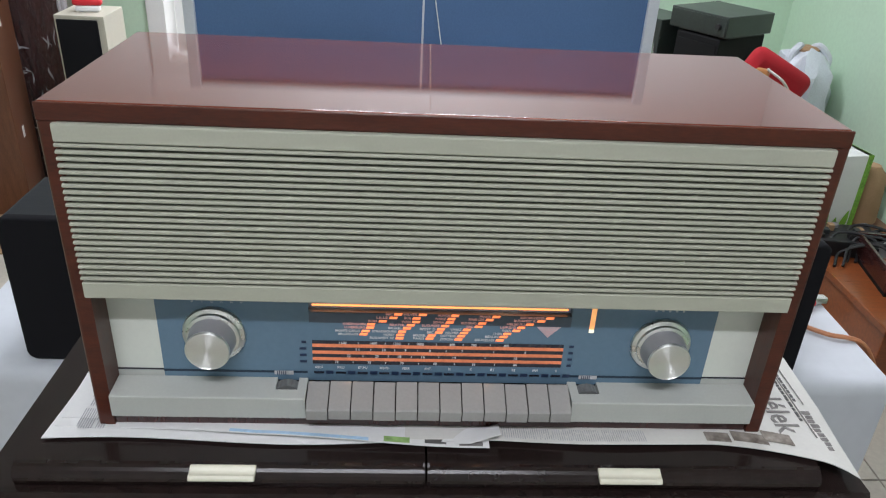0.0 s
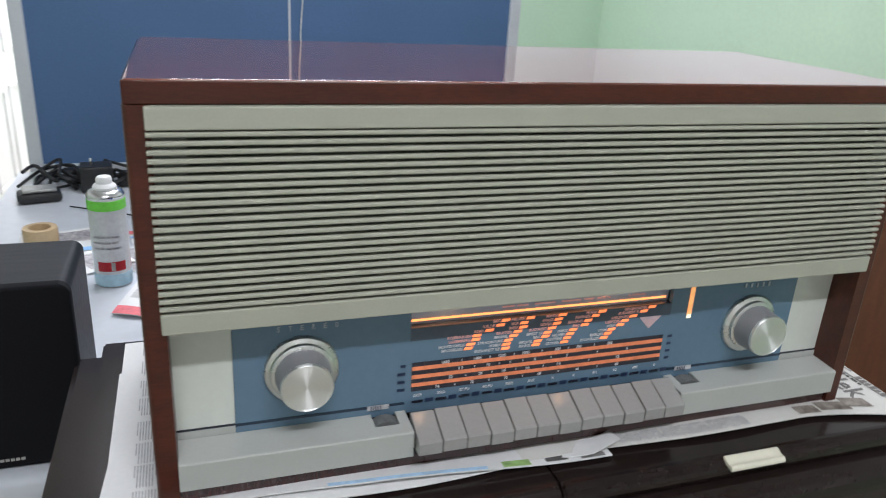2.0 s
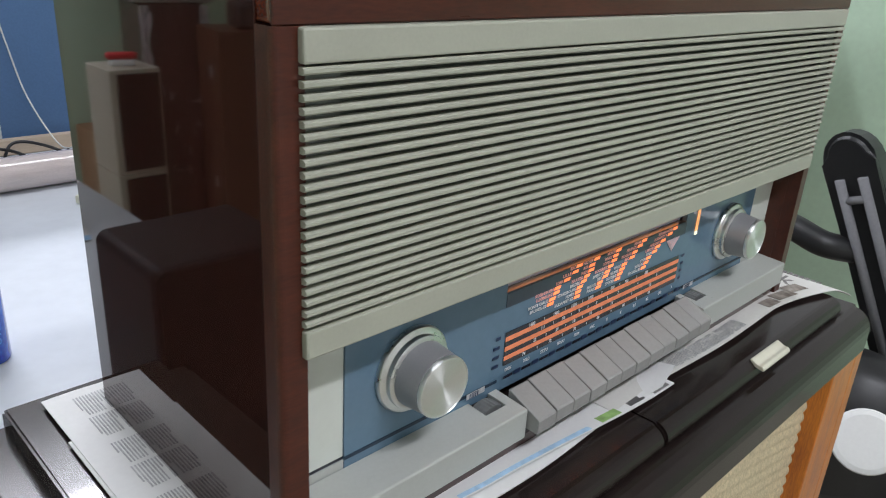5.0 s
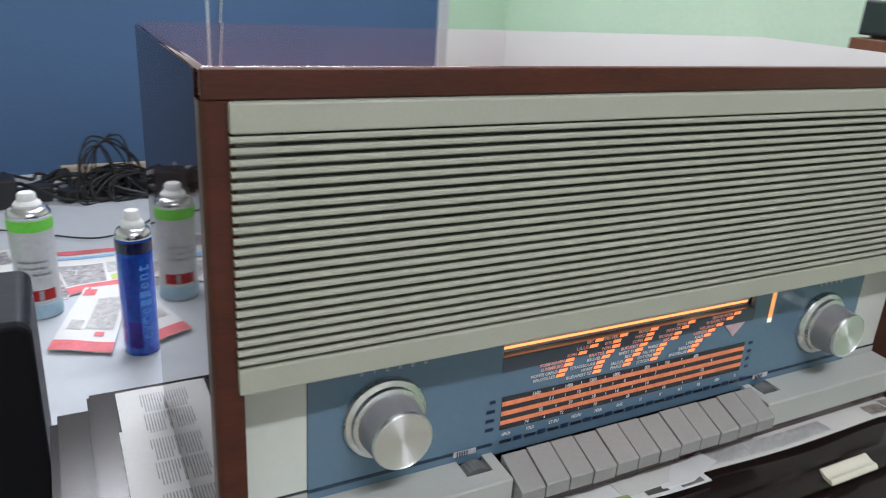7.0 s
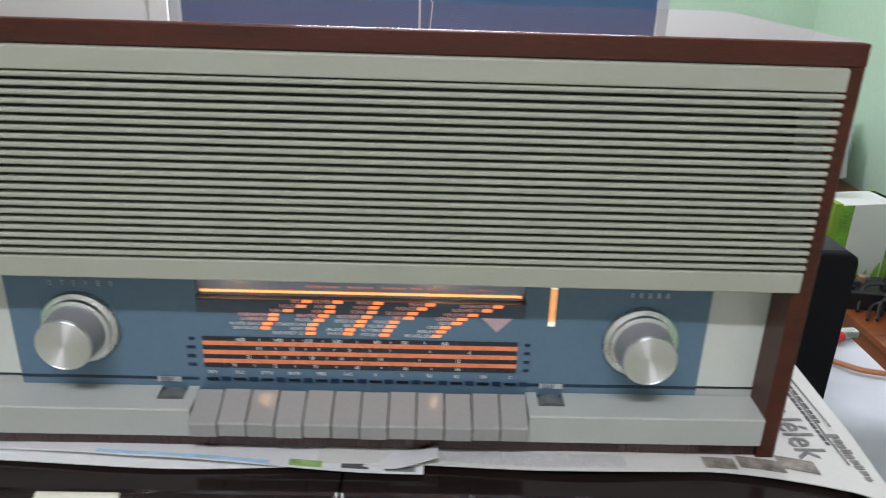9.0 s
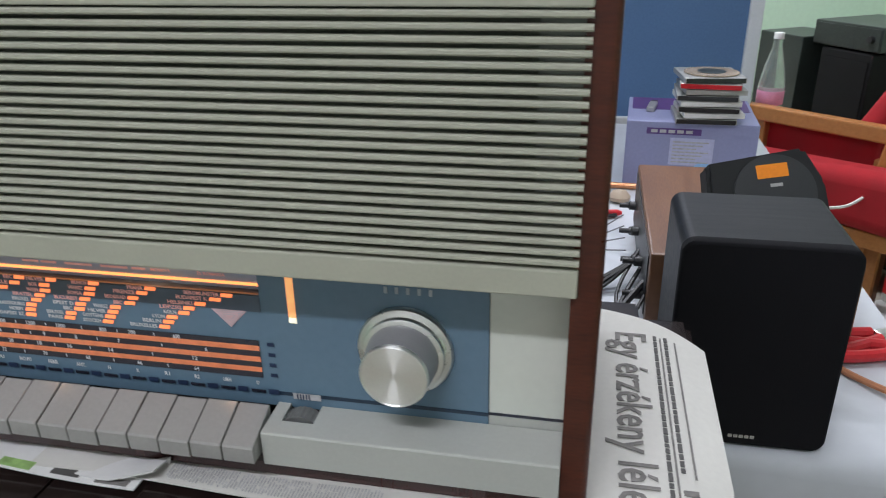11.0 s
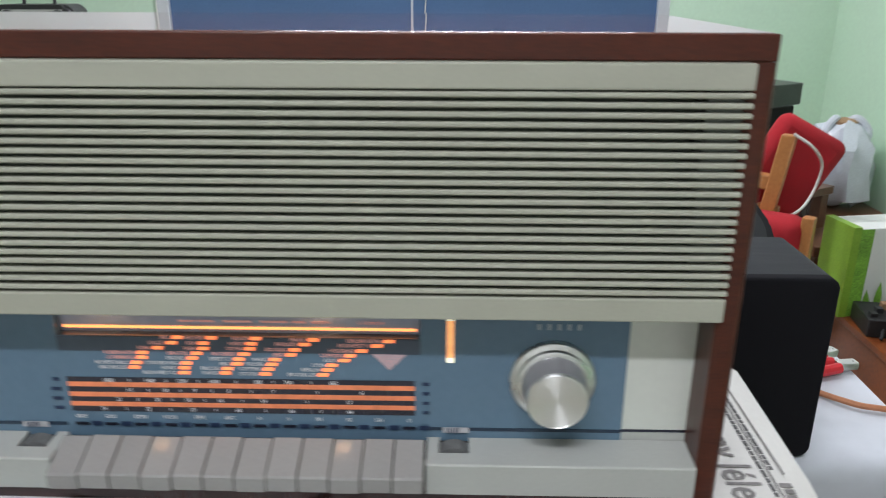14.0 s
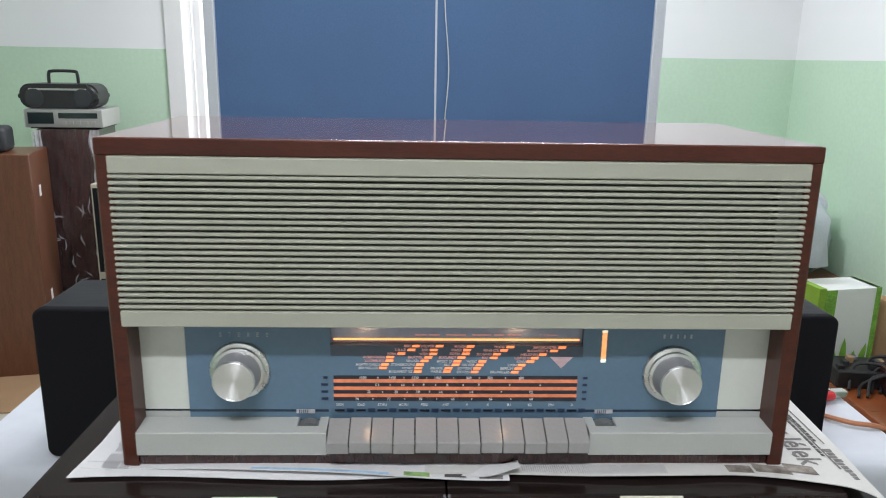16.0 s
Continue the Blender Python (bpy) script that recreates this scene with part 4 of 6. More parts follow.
for sx in (-1, 1):
    for sy in (-0.6, 0.55):
        part("leg", B(sx * 0.62 - 0.025, sx * 0.62 + 0.025, sy - 0.025, sy + 0.025, 0, 0.735, 0.004), BROWN_WOOD, table)


def cloth_point(u, v):
    """Cloth from the far edge over the top and down the front."""
    s = v * 1.86
    x = -0.672 + 1.356 * u
    if s < 1.28:
        y, z = 1.62 - s, TABLE - 0.001 + 0.0010 * noise.noise(Vector((x * 5, s * 5, 0)))
    elif s < 1.34:
        a = (s - 1.28) / 0.06 * math.pi / 2
        y, z = 0.34 - 0.018 * math.sin(a), TABLE - 0.001 - 0.018 * (1 - math.cos(a))
    else:
        d = s - 1.34
        y, z = 0.322 - 0.006 * d + 0.010 * d * math.sin(x * 14) + 0.006 * d * noise.noise(Vector((x * 9, 0, 3))), TABLE - 0.019 - d
    return Vector((x, y, z))


solid("tablecloth", sheet(bmesh.new(), 60, 90, cloth_point, 0.0016), CLOTH, "white waxed tablecloth hanging over the table front", "tablecloth")


# ---- loudspeakers ----
def loudspeaker(at, label):
    t = thing("loudspeaker", label, "loudspeaker", at, group="pair of black loudspeakers")
    bm = bmesh.new()
    w, h, d = 0.077, 0.217, 0.135
    o = rounded(-w, w, 0, h, 0.012, 9)
    a = [bm.verts.new((x, 0.012, z)) for x, z in o]
    b = [bm.verts.new((x, d, z)) for x, z in o]
    n = len(o)
    for k in range(n):
        bm.faces.new((a[k], a[(k + 1) % n], b[(k + 1) % n], b[k]))
    bm.faces.new(a[::-1])
    bm.faces.new(b)
    part("enclosure", bm, SPK_BLACK, t, "black ash enclosure")
    bm = bmesh.new()
    loops = []
    for inset, y in ((0.0030, -0.0010), (0.0012, -0.0002), (0.0, 0.0018), (0.0, 0.0118)):
        o = rounded(-w - 0.0005 + inset, w + 0.0005 - inset, 0.0005 + inset, h + 0.0005 - inset, 0.0135, 9)
        loops.append([bm.verts.new((x, y, z)) for x, z in o])
    for a, b in zip(loops, loops[1:]):
        for k in range(n):
            bm.faces.new((a[k], a[(k + 1) % n], b[(k + 1) % n], b[k])).smooth = True
    bm.faces.new(loops[0][::-1])
    bm.faces.new(loops[-1])
    part("front_cover", bm, SPK_CLOTH, t, "black fabric front cover")
    bm = bmesh.new()
    for k in range(5):
        box(bm, -0.013 + 0.0052 * k, -0.0092 + 0.0052 * k, -0.0022, -0.001, 0.0105, 0.0135)
    part("badge", bm, SILVER_PRINT, t, "small silver maker's mark")
    return t


loudspeaker((0.457, 0.333, TABLE + 0.0005), "black bookshelf loudspeaker on the tablecloth")
loudspeaker((-0.4705, 0.347, TABLE), "black bookshelf loudspeaker on the tablecloth")


# ---- cans ----
def can(name, label, at, r, h, body, bands=(), shoulder=CAN_STEEL, nozzle=WHITE, cap=0.64):
    t = thing(name, label, "spray can", at)
    part("can_body", lathe(bmesh.new(), ((r * 0.96, 0), (r, 0.003), (r, h * 0.82), (r * 0.985, h * 0.825)), 32), body, t)
    part("shoulder", lathe(bmesh.new(), ((r * 0.985, h * 0.825), (r, h * 0.832), (r * 0.99, h * 0.845), (r * 0.90, h * 0.872), (max(0.74, cap) * r, h * 0.888), (r * cap * 0.97, h * 0.892)), 32), shoulder, t)
    part("nozzle", lathe(bmesh.new(), ((r * cap, h * 0.8925), (r * cap, h * 0.912), (r * max(0.40, cap * 0.86), h * 0.930), (r * 0.44, h * 0.942), (r * 0.42, h * 0.985), (r * 0.35, h), (r * 0.08, h + 0.001)), 24), nozzle, t)
    for z0, z1, material in bands:
        part("band", lathe(bmesh.new(), ((r + 0.0002, z0), (r + 0.0008, z0 + 0.0005), (r + 0.0008, z1 - 0.0005), (r + 0.0002, z1)), 32), material, t)
    return t


c = can("spray_can", "blue spray can with a white nozzle on the table", (-0.277, 0.693, TABLE), 0.0240, 0.205, BLUE_CAN, ((0.150, 0.166, NAVY_CAN),))
for k, ch in enumerate("excellent"):
    m = Matrix.Rotation(radians(16), 4, "Z") @ Matrix.Translation((0, -0.0247, 0.030 + 0.0125 * k)) @ pose(0, 0, 0, 90, 0, 0) @ pose(0, 0, 0, 0, 0, 90)
    lettering("lettering", ch, 0.0085, 0.011 if ch not in "lt" else 0.015, m, CAN_PRINT, c)
# lighter printed panel down the can
for z0, z1, m_panel in ((0.012, 0.052, CAN_VIOLET), (0.054, 0.094, CAN_LIGHT), (0.096, 0.144, CAN_LIGHT)):
    part("printed_panel", sheet(bmesh.new(), 8, 1, lambda u, v: Vector((0.0244 * math.sin(radians(-46 + 44 * u)), -0.0244 * math.cos(radians(-46 + 44 * u)), z0 + (z1 - z0) * v)), 0.0002), m_panel, c)
can("spray_can", "clear-labelled spray can with a green band", (-0.402, 0.865, TABLE), 0.0300, 0.190, GREY_LABEL, ((0.137, 0.154, GREEN), (0.002, 0.024, PALE_BLUE_TIN)))
gc = bpy.data.objects["spray_can.001"]
for a0, a1, z0, z1, m_panel in ((-42, 48, 0.030, 0.047, RED), (2, 14, 0.031, 0.046, GREY_PRINT), (-50, 40, 0.070, 0.073, PRINT_SOFT), (-50, 30, 0.080, 0.083, PRINT_SOFT), (-50, 36, 0.090, 0.093, PRINT_SOFT)):
    rad = 0.0303 if m_panel is not GREY_PRINT else 0.0306
    part("label_print", sheet(bmesh.new(), 10, 1, lambda u, v: Vector((rad * math.sin(radians(a0 + (a1 - a0) * u)), -rad * math.cos(radians(a0 + (a1 - a0) * u)), z0 + (z1 - z0) * v)), 0.0001), m_panel, gc)
c = can("spray_can", "black and yellow spray can with a red straw", (0.273, 1.013, TABLE), 0.0290, 0.188, CAN_BLACK, ((0.006, 0.014, YELLOW),), nozzle=RED, cap=0.42)
part("straw", tube(bmesh.new(), ((0.0, 0, 0.187), (-0.03, -0.006, 0.193), (-0.062, -0.012, 0.201)), 0.0018, 8), RED, c, "thin red straw")
bm = bmesh.new()
lathe(bm, ((0.011, 0), (0.011, 0.0012), (0.010, 0.0014)), 24, (0, -0.0293, 0.098), Matrix.Rotation(radians(90), 3, "X"))
part("round_label", bm, YELLOW, c)
for k in range(6):
    part("print_bar", B(-0.012, 0.010 - 0.003 * (k % 2), -0.0300, -0.0280, 0.118 + 0.004 * k, 0.1205 + 0.004 * k), GREY_LABEL, c)
for k in range(4):
    part("print_bar", B(-0.010, -0.004 + 0.002 * k, -0.0300, -0.0284, 0.030 + 0.010 * k, 0.038 + 0.010 * k), GREY_LABEL, c)

# ---- brochures on the table ----
def brochure(at, rz, w, h, label, edge):
    t = thing("brochure", label, "brochure", at, rz, group="brochures on the table")
    part("page", sheet(bmesh.new(), 8, 8, lambda u, v: Vector(((u - 0.5) * w, (v - 0.5) * h, 0.0022 + 0.0012 * math.sin(5 * u + 3 * v))), 0.0014), PAPER_WHITE, t)
    part("printed_edge", sheet(bmesh.new(), 8, 2, lambda u, v: Vector(((u - 0.5) * w, (-0.5 + 0.16 * v) * h, 0.0027 + 0.0012 * math.sin(5 * u + 3 * 0.16 * v))), 0.0003), edge, t)
    part("printed_picture", sheet(bmesh.new(), 6, 6, lambda u, v: Vector(((u - 0.5) * w * 0.7, (v * 0.45 - 0.05) * h, 0.0029 + 0.0012 * math.sin(5 * (0.15 + 0.7 * u) + 3 * (0.45 + 0.45 * v)))), 0.0003), PHOTO, t)
    return t


def leaflet(label, corners, z, strips):
    """A printed sheet with the given corners (front two, then back two) and printed strips (u0, u1, v0, v1, material)."""
    fl, fr, bl, br = (Vector(p) for p in corners)
    t = thing("brochure", label, "brochure", (fl.x, fl.y, z), 0, group="brochures on the table")

    def at(u, v, lift):
        p = (fl * (1 - u) + fr * u) * (1 - v) + (bl * (1 - u) + br * u) * v - fl
        return Vector((p.x, p.y, 0.0022 + 0.0014 * math.sin(5 * u + 4 * v) + lift))
    part("page", sheet(bmesh.new(), 10, 10, lambda u, v: at(u, v, 0), 0.0012), PAPER_WHITE, t)
    for k, (u0, u1, v0, v1, material) in enumerate(strips):
        part("print", sheet(bmesh.new(), 6, 6, lambda u, v: at(u0 + (u1 - u0) * u, v0 + (v1 - v0) * v, 0.0004 + 0.00015 * k), 0.0001), material, t)
    return t


leaflet("white and red folded brochure lying beside the blue can", ((-0.397, 0.722), (-0.318, 0.686), (-0.338, 0.932), (-0.268, 0.918)), TABLE + 0.003,
        ((0, 1, 0, 0.13, PINK_RED), (0.42, 0.92, 0.30, 0.78, GREY_PRINT), (0.05, 0.30, 0.84, 0.95, PINK_RED), (0.12, 0.36, 0.28, 0.42, GREY_PRINT), (0.62, 0.78, 0.20, 0.26, PINK_RED)))
leaflet("colourful brochure with photographs and a red edge", ((-0.362, 0.910), (-0.268, 0.940), (-0.392, 1.120), (-0.250, 1.100)), TABLE,
        ((0, 1, 0, 0.13, PINK_RED), (0.03, 0.62, 0.16, 0.62, PHOTO), (0.70, 0.98, 0.16, 0.30, LIME_PRINT), (0.66, 0.95, 0.36, 0.62, GREY_PRINT), (0, 1, 0.78, 0.84, PALE_BLUE), (0, 1, 0.90, 1.0, PINK_RED)))
leaflet("dark photo leaflet lying under the brochures", ((-0.425, 0.915), (-0.365, 0.900), (-0.400, 1.030), (-0.345, 1.015)), TABLE, ((0.03, 0.97, 0.03, 0.97, PHOTO),))
brochure((-0.500, 1.080, TABLE), 12, 0.16, 0.13, "pale blue leaflet lying flat", PALE_BLUE)
brochure((-0.455, 0.955, TABLE + 0.001), -60, 0.10, 0.14, "white leaflet with a photograph", PALE_BLUE)

# tape roll, wallet, power box at the far left of the table
solid("tape_roll", lathe(bmesh.new(), ((0.030, 0), (0.031, 0.002), (0.031, 0.033), (0.030, 0.035), (0.020, 0.035), (0.019, 0.033), (0.019, 0.004)), 28), CANE, "tan roll of tape lying on the table", "tape roll", at=(-0.545, 1.075, TABLE))
w = thing("camera_strap_pouch", "small black pouch with a grey lid", "pouch", (-0.590, 1.37, TABLE), 12)
part("pouch_body", B(-0.045, 0.045, -0.03, 0.03, 0, 0.022, 0.008), BLACK, w)
part("pouch_lid", B(-0.034, 0.036, -0.022, 0.024, 0.0222, 0.030, 0.004), SILVER, w, "grey lid")
w = thing("power_adapter", "black boxy power adapter", "adapter", (-0.475, 1.44, TABLE), 6)
part("adapter_body", B(-0.036, 0.036, -0.03, 0.03, 0, 0.062, 0.005), BLACK, w)
part("plug_pin", lathe(bmesh.new(), ((0.003, 0), (0.003, 0.016)), 10, (-0.01, 0.0, 0.061)), KNOB_METAL, w)


def cable(label, points, r=0.0022, material=RUBBER, name="cable", group="loose cables on the table"):
    return solid(name, tube(bmesh.new(), points, r, 7, 7), material, label, "cable", group=group)


rc = random.Random(11)
zt = TABLE + 0.004
for k in range(12):
    cx, cy = rc.uniform(-0.29, -0.21), rc.uniform(1.44, 1.52)
    tall = 1.0 if k < 3 else 0.55
    pts = []
    for j in range(15):
        a = 2 * math.pi * j / 5.3 + 1.7 * k
        R = rc.uniform(0.025, 0.065) * (0.8 + 0.4 * tall)
        rise = max(0.0, 0.030 + 0.055 * math.sin(a) + rc.uniform(-0.012, 0.014)) * tall * (1.35 if k < 3 else 1.0)
        pts.append((cx + R * math.cos(a), cy + 0.6 * R * math.sin(a + 0.8), zt + rise))
    cable("tangled thin black cable heaped against the partition", pts, rc.uniform(0.0017, 0.0028))
for k in range(7):
    pts = []
    x = -0.62
    while x < -0.10:
        pts.append((x + rc.uniform(-0.03, 0.03), rc.uniform(1.42, 1.595), zt + 0.036 * rc.random() ** 2))
        x += rc.uniform(0.02, 0.05)
    cable("dark cables lying along the foot of the partition", pts, rc.uniform(0.003, 0.005))
for x, y, s in ((-0.40, 1.47, 1.0), (-0.335, 1.45, 0.8), (-0.17, 1.47, 0.9), (-0.53, 1.53, 0.9)):
    w = thing("power_adapter", "small black power adapter lying among the cables", "adapter", (x, y, TABLE), rc.uniform(-40, 40), group="adapters among the cables")
    part("adapter_body", B(-0.030 * s, 0.030 * s, -0.02, 0.02, 0, 0.034 * s, 0.005), BLACK, w)
cable("thin black cable lying across the table", ((-0.52, 1.30, zt), (-0.42, 1.24, zt), (-0.30, 1.17, zt), (-0.20, 1.25, zt), (-0.16, 1.40, zt)), 0.0018)
cable("green-black cable along the partition", ((-0.60, 1.42, zt), (-0.45, 1.52, zt + 0.004), (-0.2, 1.54, zt + 0.02), (0.02, 1.50, zt), (0.10, 1.42, zt + 0.02), (0.06, 1.36, zt + 0.06)), 0.003)
for k in range(6):
    x = -0.42 + 0.075 * k
    cable("dark cable loop at the foot of the partition", ((x, 1.46, zt), (x + 0.05, 1.54, zt + 0.02 + 0.01 * (k % 3)), (x + 0.11, 1.50, zt + 0.035), (x + 0.17, 1.43, zt)), 0.0035)

BRASS_WIRE = mat("brass_coloured_wire", (0.62, 0.45, 0.16), 0.35, metal=0.7, vary=0.1, bump=0.0)
cable("brass-coloured bent wire lying beside the loudspeaker", ((-0.372, 0.500, zt), (-0.367, 0.478, zt + 0.006), (-0.3615, 0.450, zt + 0.007), (-0.3605, 0.420, zt + 0.004), (-0.362, 0.398, zt - 0.001)), 0.0030, BRASS_WIRE, name="wire")

# white cord hanging on the partition
cable("white twisted cord hanging down the partition onto the table", ((0.045, 1.645, 1.80), (0.035, 1.645, 1.5), (0.050, 1.645, 1.28), (0.040, 1.645, 1.10), (0.056, 1.642, 0.98), (0.075, 1.62, 0.88), (0.092, 1.50, 0.80), (0.090, 1.35, TABLE + 0.075), (0.062, 1.27, TABLE + 0.03), (0.035, 1.215, TABLE + 0.006)), 0.0017, WIRE_WHITE)
w = thing("plug", "small cream plug lying on the table", "plug", (0.03, 1.20, TABLE), 30)
part("plug_body", B(-0.018, 0.018, -0.012, 0.012, 0, 0.018, 0.004), CREAM, w)
part("pin", lathe(bmesh.new(), ((0.0025, 0), (0.0025, 0.016)), 10, (0.017, 0, 0.009), Matrix.Rotation(radians(90), 3, "Y")), KNOB_METAL, w)

# roll of stretch film, batten and copper tube
w = thing("film_roll", "roll of clear stretch film on a cardboard core", "film roll", (0.035, 1.345, TABLE + 0.034))
across = Matrix.Rotation(radians(90), 3, "Y")
part("film", lathe(bmesh.new(), ((0.022, -0.175), (0.0335, -0.175), (0.0335, 0.15), (0.022, 0.15)), 32, (0, 0, 0), across), FILM, w)
part("core", lathe(bmesh.new(), ((0.0, -0.19), (0.021, -0.19), (0.021, 0.172), (0.0, 0.172)), 24, (0, 0, 0), across), CARD, w, "cardboard core")
solid("batten", B(-0.36, 0.17, -0.012, 0.012, 0, 0.035, 0.002), BEIGE, "beige wooden batten along the partition", "batten", at=(0.01, 1.62, TABLE))
solid("copper_pipe", tube(bmesh.new(), ((0.02, 1.118, TABLE + 0.006), (0.20, 1.112, TABLE + 0.006), (0.385, 1.106, TABLE + 0.006)), 0.006, 12, 0), COPPER, "straight copper pipe lying on the table", "pipe")
w = thing("power_adapter", "black plug adapter with cable by the film roll", "adapter", (0.285, 1.42, TABLE), 10)
part("adapter_body", B(-0.030, 0.030, -0.02, 0.02, 0, 0.045, 0.004), BLACK, w)
cable("black cable looping from the adapter over the film roll", ((0.262, 1.41, zt + 0.016), (0.236, 1.34, zt + 0.02), (0.19, 1.27, zt), (0.165, 1.21, zt), (0.19, 1.155, zt), (0.26, 1.14, zt), (0.31, 1.16, zt)), 0.0022)

# ---- right half of the table ----
w = thing("small_box", "small white and green carton", "box", (0.246, 0.672, TABLE), 24)
part("carton", B(-0.019, 0.019, -0.014, 0.014, 0, 0.021, 0.001), WHITE, w)
part("green_side", B(-0.0192, 0.0192, -0.0146, -0.0141, 0.001, 0.020), INK_GREEN, w)

amp = thing("amplifier", "walnut-cased amplifier seen from behind with plugs in it", "amplifier", (0.495, 0.735, TABLE))
part("case", B(-0.122, 0.122, -0.185, 0.185, 0.008, 0.108, 0.003), AMP_WOOD, amp)
part("rear_plate", B(-0.1235, -0.1221, -0.17, 0.17, 0.016, 0.098), BLACK, amp, "black rear plate")
for k in range(6):
    bm = lathe(bmesh.new(), ((0.007, 0), (0.007, 0.010), (0.004, 0.012), (0.004, 0.026)), 14, (-0.1234, -0.14 + 0.055 * k, 0.030 + 0.022 * (k % 2)), Matrix.Rotation(radians(-90), 3, "Y"))
    part("plug", bm, BLACK, amp)
for sx in (-1, 1):
    for sy in (-1, 1):
        part("foot", lathe(bmesh.new(), ((0.010, 0), (0.012, 0.008)), 14, (sx * 0.10, sy * 0.16, 0)), RUBBER, amp)

pb = thing("carton_box", "lilac and purple printed product carton", "box", (0.482, 1.235, TABLE), -3)
part("carton", B(-0.118, 0.122, -0.105, 0.105, 0, 0.128, 0.002), LILAC, pb)
part("purple_print", B(-0.110, 0.115, -0.005, 0.100, 0.1281, 0.1286), PURPLE, pb, "purple printed lid")
part("title_bar", B(-0.080, 0.02, -0.1056, -0.1051, 0.104, 0.116), PURPLE, pb)
part("print_block", B(-0.035, 0.045, -0.1056, -0.1051, 0.045, 0.098), mat("pale_lilac_print", (0.50, 0.52, 0.72), 0.5, bump=0.0), pb)
bm = bmesh.new()
lathe(bm, ((0.022, 0), (0.022, 0.0006), (0.021, 0.0007)), 24, (0.03, -0.1051, 0.03), Matrix.Rotation(radians(90), 3, "X"))
part("blue_oval", bm, PALE_BLUE, pb)
bm = bmesh.new()
for k in range(7):
    box(bm, -0.030, 0.036 - 0.011 * ((k * 5) % 3), -0.1060, -0.1057, 0.050 + 0.0065 * k, 0.0525 + 0.0065 * k)
part("small_print", bm, PRINT_SOFT, pb)
bm = bmesh.new()
for k in range(5):
    box(bm, -0.072 + 0.016 * k, -0.060 + 0.016 * k, -0.1060, -0.1057, 0.107, 0.113)
part("title_print", bm, GREY_LABEL, pb)
stack = (("CD case with a black spine", BLACK, 0), ("CD case with a white spine", WHITE, 5), ("CD case with a black spine", BLACK, -4), ("CD case with a white spine", WHITE, 3), ("CD case with a dark spine", GREY_PLASTIC, -2), ("CD case with a grey spine", SILVER, 4), ("CD case with a red spine", RED, -5), ("CD case with a green cover", DARK_GREEN, 6))
for k, (lab, material, rz) in enumerate(stack):
    cd = thing("cd_case", lab + " in a stack on the carton", "CD case", (0.503 + 0.003 * ((k * 3) % 4 - 1), 1.172 + 0.003 * (k % 2), TABLE + 0.1286 + 0.0108 * k), rz, group="stack of CD cases")
    part("shell", B(-0.0545, 0.0545, -0.057, 0.057, 0.0006, 0.0100, 0.0008), WHITE if material is WHITE else SILVER, cd)
    part("spine", B(-0.0525, 0.0525, -0.0578, -0.0572, 0.0012, 0.0096), material, cd)
zc = TABLE + 0.1286 + 0.0108 * len(stack)
cd = thing("compact_disc", "compact disc lying on top of the stack", "disc", (0.507, 1.174, zc))
part("disc", lathe(bmesh.new(), ((0.050, 0.0002), (0.050, 0.0016), (0.049, 0.0018)), 40), mat("disc_label", (0.45, 0.36, 0.26), 0.25, metal=0.3, vary=0.3, scale=30), cd)
part("disc_label", lathe(bmesh.new(), ((0.026, 0.0018), (0.026, 0.0022)), 32), DARK_GREEN, cd, "dark round label")
w = thing("memory_stick", "grey memory stick lying on the carton", "memory stick", (0.41, 1.235, TABLE + 0.1286), 80)
part("stick", B(-0.028, 0.028, -0.008, 0.008, 0, 0.010, 0.002), SILVER, w)
part("cap", B(0.0285, 0.042, -0.007, 0.007, 0.001, 0.009, 0.002), GREY_PLASTIC, w)

gad = new("player")
gad.empty_display_size = 0.05
gad.matrix_basis = pose(0.507, 0.588, TABLE + 0.1085, 58, -7, 10) @ Matrix.Scale(0.80, 4)
tagged(gad, "charcoal plastic player leaning on the amplifier, with an orange sticker", "player")
bm = plate(bmesh.new(), [(-0.085, 0.004), (-0.075, 0.132), (0.072, 0.140), (0.094, 0.085), (0.094, 0.010), (0.08, 0.004)], 0.0, 0.045)
bmesh.ops.bevel(bm, geom=list(bm.edges), offset=0.006, segments=2, affect="EDGES", clamp_overlap=True)
part("shell", bm, CHARCOAL, gad)
bm = plate(bmesh.new(), [(0.018 + 0.060 * math.cos(a), 0.074 + 0.060 * math.sin(a)) for a in (2 * math.pi * k / 36 for k in range(36))], 0.0451, 0.0490)
part("round_lid", bm, GREY_PLASTIC, gad, "raised round lid")
part("sticker", B(-0.005, 0.041, 0.098, 0.119, 0.0491, 0.0497), ORANGE, gad, "orange sticker")
part("mark", B(0.012, 0.030, 0.084, 0.089, 0.0491, 0.0496), SILVER_PRINT, gad)
for k in range(3):
    part("button", lathe(bmesh.new(), ((0.005, 0.0448), (0.005, 0.0475), (0.004, 0.048)), 14, (-0.06, 0.03 + 0.018 * k, 0)), BLACK, gad)

# cables between loudspeaker, amplifier and console
zc = TABLE + 0.004
cable("thick black cable between amplifier and radio", ((0.372, 0.60, TABLE + 0.045), (0.345, 0.555, TABLE + 0.03), (0.31, 0.51, zc), (0.26, 0.46, zc), (0.20, 0.40, zc)), 0.0045)
cable("black cable between amplifier and radio", ((0.372, 0.66, TABLE + 0.04), (0.345, 0.58, zc + 0.02), (0.33, 0.50, zc), (0.30, 0.42, zc)), 0.0032)
